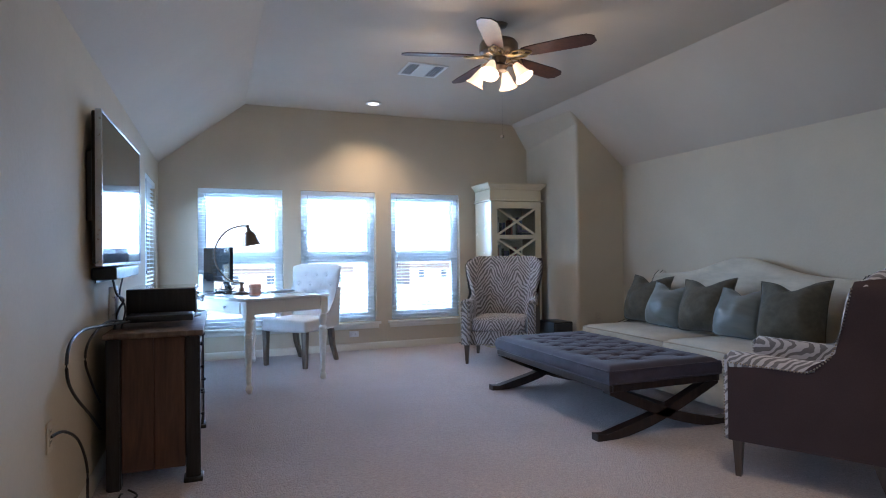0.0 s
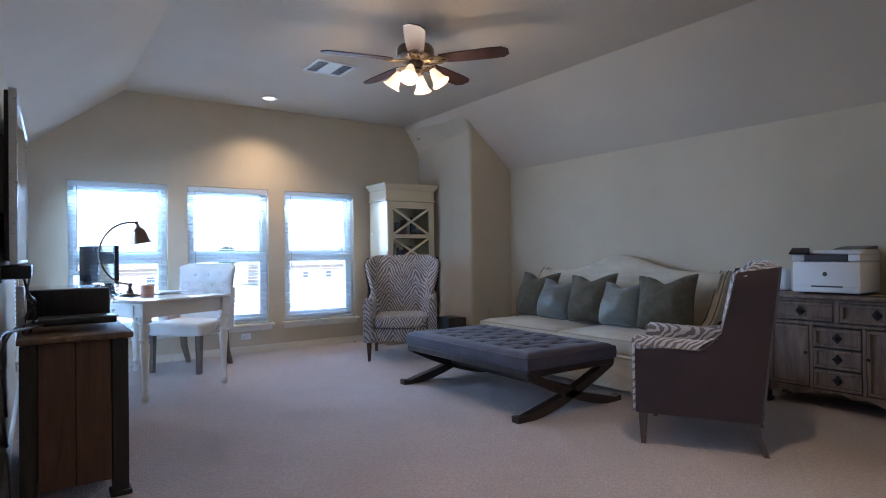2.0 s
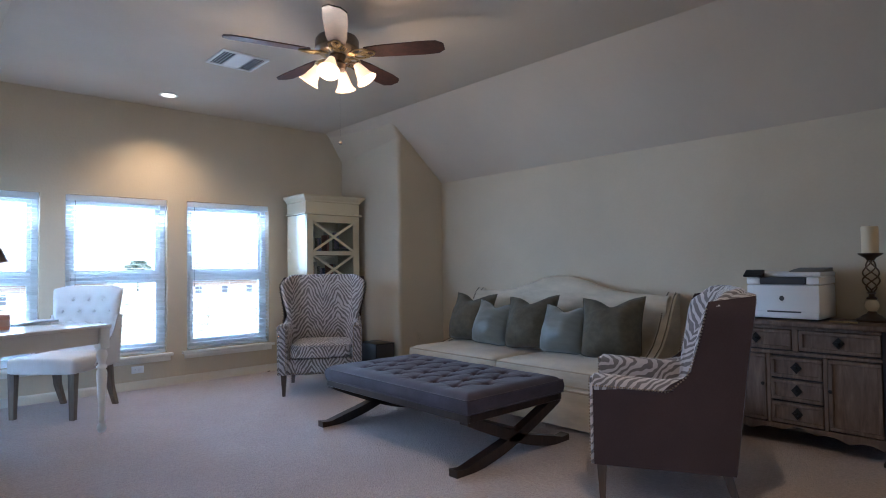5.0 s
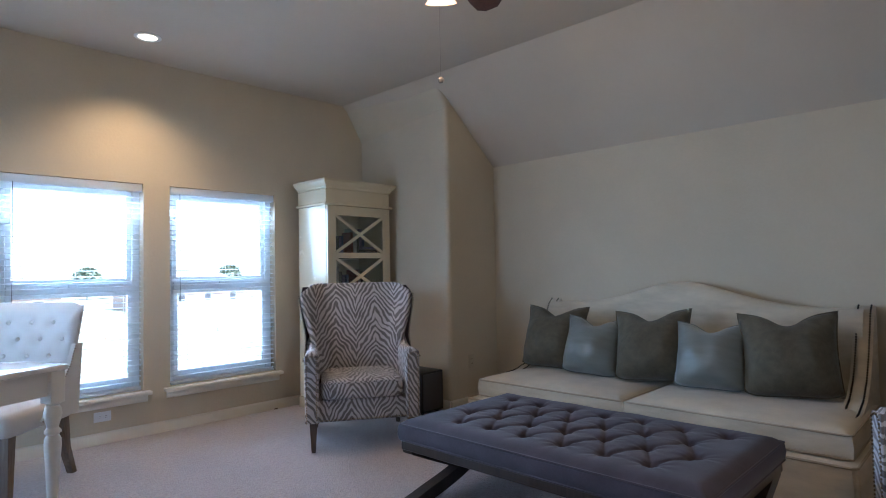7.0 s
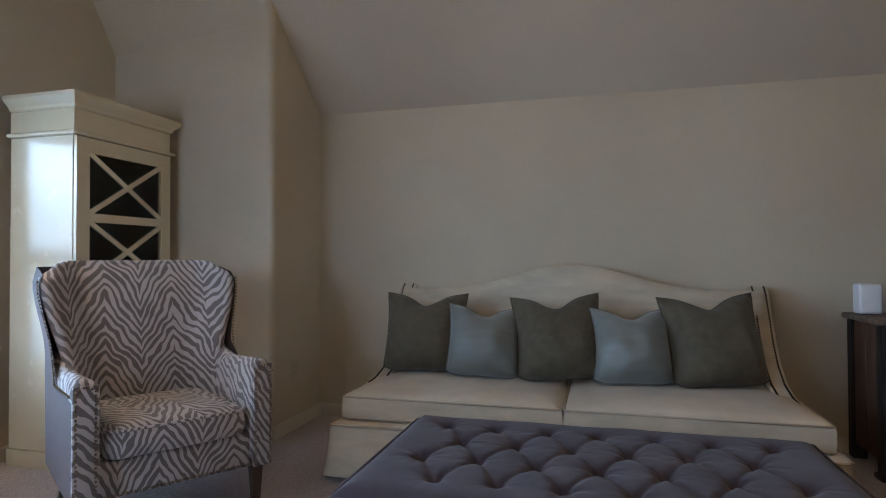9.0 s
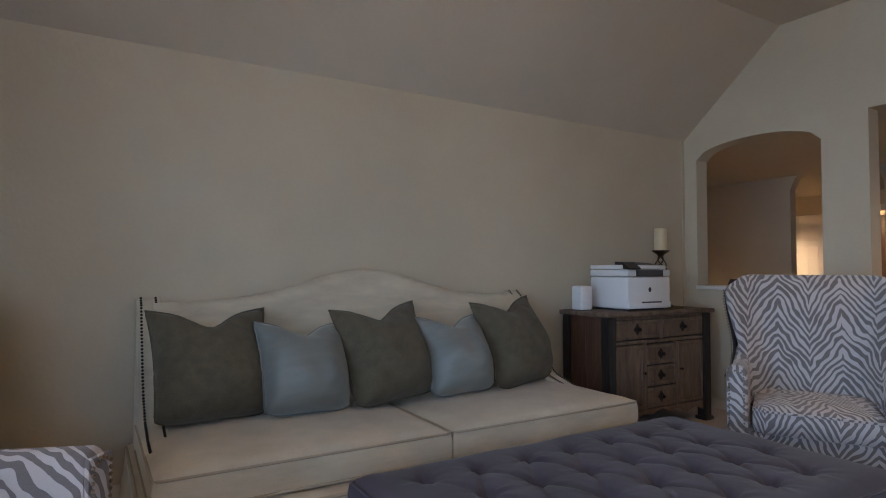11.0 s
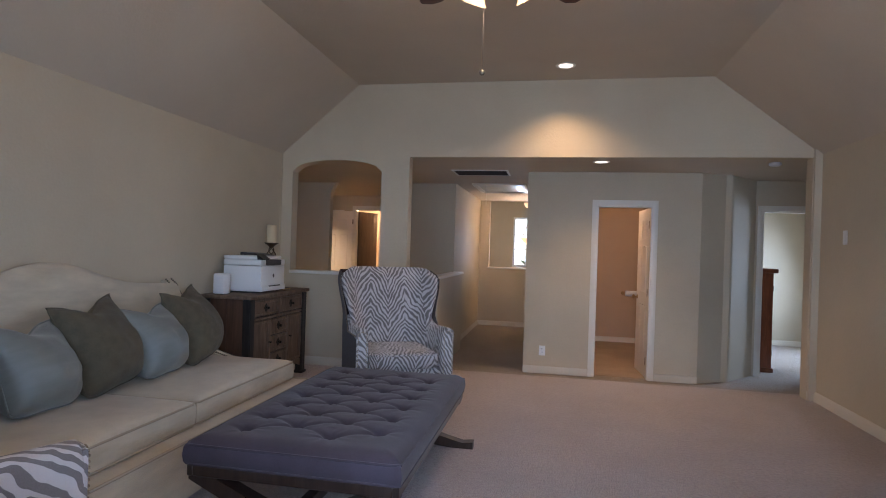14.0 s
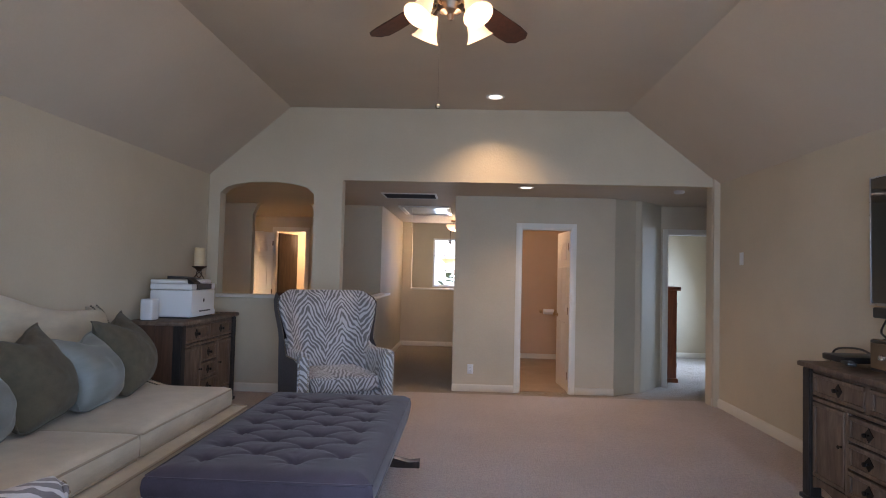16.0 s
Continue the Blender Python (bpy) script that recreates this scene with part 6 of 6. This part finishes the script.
def bowl_lamp(m, r, label, name, chain):
    l = thing(name, m, label, "pendant lamp")
    part("canopy", lathe([(0.0, 0.0), (0.06, 0.0), (0.06, -0.015), (0.02, -0.035), (0.0, -0.036)], 16), BRONZE, l)
    bm = B()
    rod(bm, [(0, 0, -0.03), (0, 0, -chain)], 0.006, 6)
    part("stem", bm, BRONZE, l)
    if chain > 0.3:
        part("finial", lathe([(0.0, 0.03), (0.02, 0.02), (0.035, 0.0), (0.06, -0.015), (0.02, -0.03), (0.0, -0.04)], 14, None, (0, 0, -chain)), BRONZE, l)
        for k in range(3):
            a = radians(120 * k + 20)
            bm = B()
            rod(bm, [(q * math.cos(a), q * math.sin(a), -chain - z) for q, z in ((0.02, 0.02), (0.06, 0.12), (0.09, 0.24), (0.16, 0.34), (r + 0.05, 0.37), (r + 0.07, 0.34))], 0.007, 6)
            part("arm", bm, BRONZE, l)
        z0 = -chain - 0.38
    else:
        z0 = -chain
    part("bowl", lathe([(0.0, -r * 0.62), (r * 0.35, -r * 0.58), (r * 0.7, -r * 0.38), (r * 0.92, -r * 0.12), (r, 0.02), (r * 0.95, 0.02), (r * 0.6, -r * 0.3), (0.0, -r * 0.45)], 20, None, (0, 0, z0)), BULB, l, "glowing alabaster glass bowl")
    part("tip", lathe([(0.0, -r * 0.60), (0.02, -r * 0.62), (0.012, -r * 0.75), (0.0, -r * 0.78)], 10, None, (0, 0, z0)), BRONZE, l)


bowl_lamp(pose(-0.86, -11.6, HC), 0.15, "bronze semi-flush bowl light in the corridor", "ceiling_bowl_light", 0.10)
bulb(-0.86, -11.6, 1.90, HOUSE * 0.9)
bowl_lamp(pose(-0.75, -13.3, 2.62), 0.19, "bronze bowl chandelier hanging in the foyer", "chandelier", 0.72)
bulb(-0.75, -13.3, 1.15, HOUSE * 0.5)
# foyer window with a grid
fw = thing("window_5", pose(-1.45, -15.0, 0.88), "white grid window above the foyer", "window", "", "structure")
bm = B()
for q in ((0, 0.05, 0, 1.17), (1.12, 1.17, 0, 1.17), (0.05, 1.12, 0, 0.05), (0.05, 1.12, 1.12, 1.17)):
    box(bm, q[0], q[1], -0.08, 0.01, q[2], q[3])
part("window_frame", bm, VINYL, fw)
for k in (1, 2, 3):
    part("muntin", boxed(0.05 + 0.2675 * k - 0.009, 0.05 + 0.2675 * k + 0.009, -0.055, -0.035, 0.05, 1.12), VINYL, fw)
for k in (1, 2):
    part("muntin", boxed(0.05, 1.12, -0.054, -0.036, 0.05 + 0.357 * k - 0.009, 0.05 + 0.357 * k + 0.009), VINYL, fw)
g = part("pane", boxed(0.05, 1.12, -0.047, -0.043, 0.05, 1.12), PANE, fw)
g.visible_shadow = False
window_light(-0.86, -15.35, 1.46, 1.0, 1.1, (-0.86, -10, 0.8), DAY)
dt = thing("smoke_detector", pose(-3.55, -7.0, HC), "white round smoke detector on the hall ceiling", "smoke detector")
part("body", lathe([(0.0, 0.0), (0.06, 0.0), (0.06, -0.02), (0.045, -0.032), (0.0, -0.034)], 18), WHITEPL, dt)
# the rooms beyond stand in their own plan, a little larger than the house
bpy.context.view_layer.update()
for ob in set(bpy.data.objects) - ROOM_SIDE:
    if ob.parent is None:
        ob.matrix_world = Matrix.Diagonal((0.95, 0.95, 1, 1)) @ ob.matrix_world

# ---- outdoors ----
solid("ground", boxed(-600, 600, -600, 600, -3.3, -3.2), GRASS, "dry pale grass ground reaching the horizon", "ground")
# unseen wall added to close the house; its opening keeps the foyer window bright
wall_with_holes("wall_outside", "x", -7.7, 4.3, -16.4, -16.28, -3.2, 3.4, [(-2.4, 0.6, -0.2, 3.0)], "brick wall added out of view to close the rooms, with a large opening", BRICK)
# slab added above the ceilings, blocks sun and sky from overhead
solid("sky_cover_slab", boxed(-7.8, 4.4, -16.5, 0.16, 3.4, 3.5), ROOF, "unseen flat slab added over the rooms to keep out sky light")


def leaf_tree(m, height, spread, conifer, label):
    t = thing("tree", m, label, "tree", "trees outside")
    part("trunk", rod(B(), [(0, 0, 0), (0.05, 0.02, height * 0.3), (0.0, 0.05, height * 0.6), (0.03, 0.0, height * 0.92)], 0.16, 8, 0.03), BARK, t)
    limbs = B()
    vs, fs = [], []
    n = 700
    for i in range(9):
        a = i * 2.4
        z = height * (0.25 + 0.07 * i)
        r = spread * ((1 - z / height) if conifer else 0.6)
        rod(limbs, [(0, 0, z), (0.5 * r * math.cos(a), 0.5 * r * math.sin(a), z + 0.2), (r * math.cos(a), r * math.sin(a), z + (0.1 if conifer else 0.8))], 0.05, 5, 0.01)
    part("limbs", limbs, BARK, t)
    for i in range(n):
        a = random.uniform(0, 2 * math.pi)
        if conifer:
            h = random.random() ** 0.8
            z = height * (0.12 + 0.88 * h)
            r = spread * (1.02 - h) * (0.55 + 0.45 * abs(math.sin(h * 28))) * random.uniform(0.35, 1.05)
        else:
            u = random.uniform(-1, 1)
            r = spread * math.sqrt(1 - u * u) * random.uniform(0.5, 1.05) * (0.8 + 0.3 * noise.noise((math.cos(a) * 2, math.sin(a) * 2, u * 2)))
            z = height * 0.66 + u * height * 0.33
        c = Vector((r * math.cos(a), r * math.sin(a), z))
        s = random.uniform(0.16, 0.34) * height / 7
        q = Euler((random.uniform(-1, 1), random.uniform(-1, 1), random.uniform(0, 6))).to_matrix()
        b = len(vs)
        vs += [c + q @ Vector(p) * s for p in ((-1, -0.5, 0), (0, -0.8, 0.15), (1, -0.4, 0), (0.8, 0.5, -0.1), (0, 0.9, 0.1), (-0.9, 0.4, 0))]
        fs.append(tuple(range(b, b + 6)))
    me = bpy.data.meshes.new("m")
    me.from_pydata(vs, [], fs)
    me.materials.append(LEAF)
    o = new("crown", me)
    o.parent = t
    return t


br = leaf_tree(pose(-70, 95, -3.2), 6.0, 3.0, False, "broad green tree far outside")
for i in range(15):
    k = random.uniform(0.6, 1.15)
    copy_thing(br, pose(-90 + i * 13 + random.uniform(-4, 4), 110 + random.uniform(-12, 25), -3.2, 0, 0, random.uniform(0, 360)) @ Matrix.Scale(k, 4))
copy_thing(br, pose(-2.2, -24, -3.2, 0, 0, 30) @ Matrix.Scale(0.9, 4))


def house(m, w, d, h, label):
    o = thing("house", m, label, "house", "houses far outside")
    part("wall", boxed(-w / 2, w / 2, -d / 2, d / 2, 0, h), BRICK, o)
    e = 0.5
    bm = B()
    rings(bm, [[(-w / 2 - e, -d / 2 - e, h), (w / 2 + e, -d / 2 - e, h), (w / 2 + e, d / 2 + e, h), (-w / 2 - e, d / 2 + e, h)], [(-w / 4, -0.1, h + 2.6), (w / 4, -0.1, h + 2.6), (w / 4, 0.1, h + 2.6), (-w / 4, 0.1, h + 2.6)]])
    part("roof", bm, ROOF, o)
    for k in range(4):
        x = -w / 2 + w * (k + 0.5) / 4
        wd = part("window", boxed(x - 0.55, x + 0.55, -d / 2 - 0.04, -d / 2 - 0.002, 0.9, 2.2), VINYL, o)
        part("pane", boxed(x - 0.45, x + 0.45, -d / 2 - 0.06, -d / 2 - 0.045, 1.0, 2.1), GREYPL, wd)


for x, y, w in ((-38, 68, 15), (-16, 74, 13), (5, 70, 16), (30, 78, 14)):
    house(pose(x, y, -3.2), w, 10, 3.0, "single-storey brick house far outside")
fe = thing("fence", pose(0, 40, -3.2), "wooden board fence across the field", "fence")
for i in range(26):
    p = part("post", boxed(-0.06, 0.06, -0.06, 0.06, 0, 1.5), FENCEW, fe) if i == 0 else again(p0, pose(-50 + 4 * i, 0.1, 0))
    if i == 0:
        p0 = p
        p.matrix_local = pose(-50, 0.1, 0)
for z in (0.35, 0.75, 1.15):
    part("rail", boxed(-50, 50, -0.03, 0.03, z, z + 0.14), FENCEW, fe)
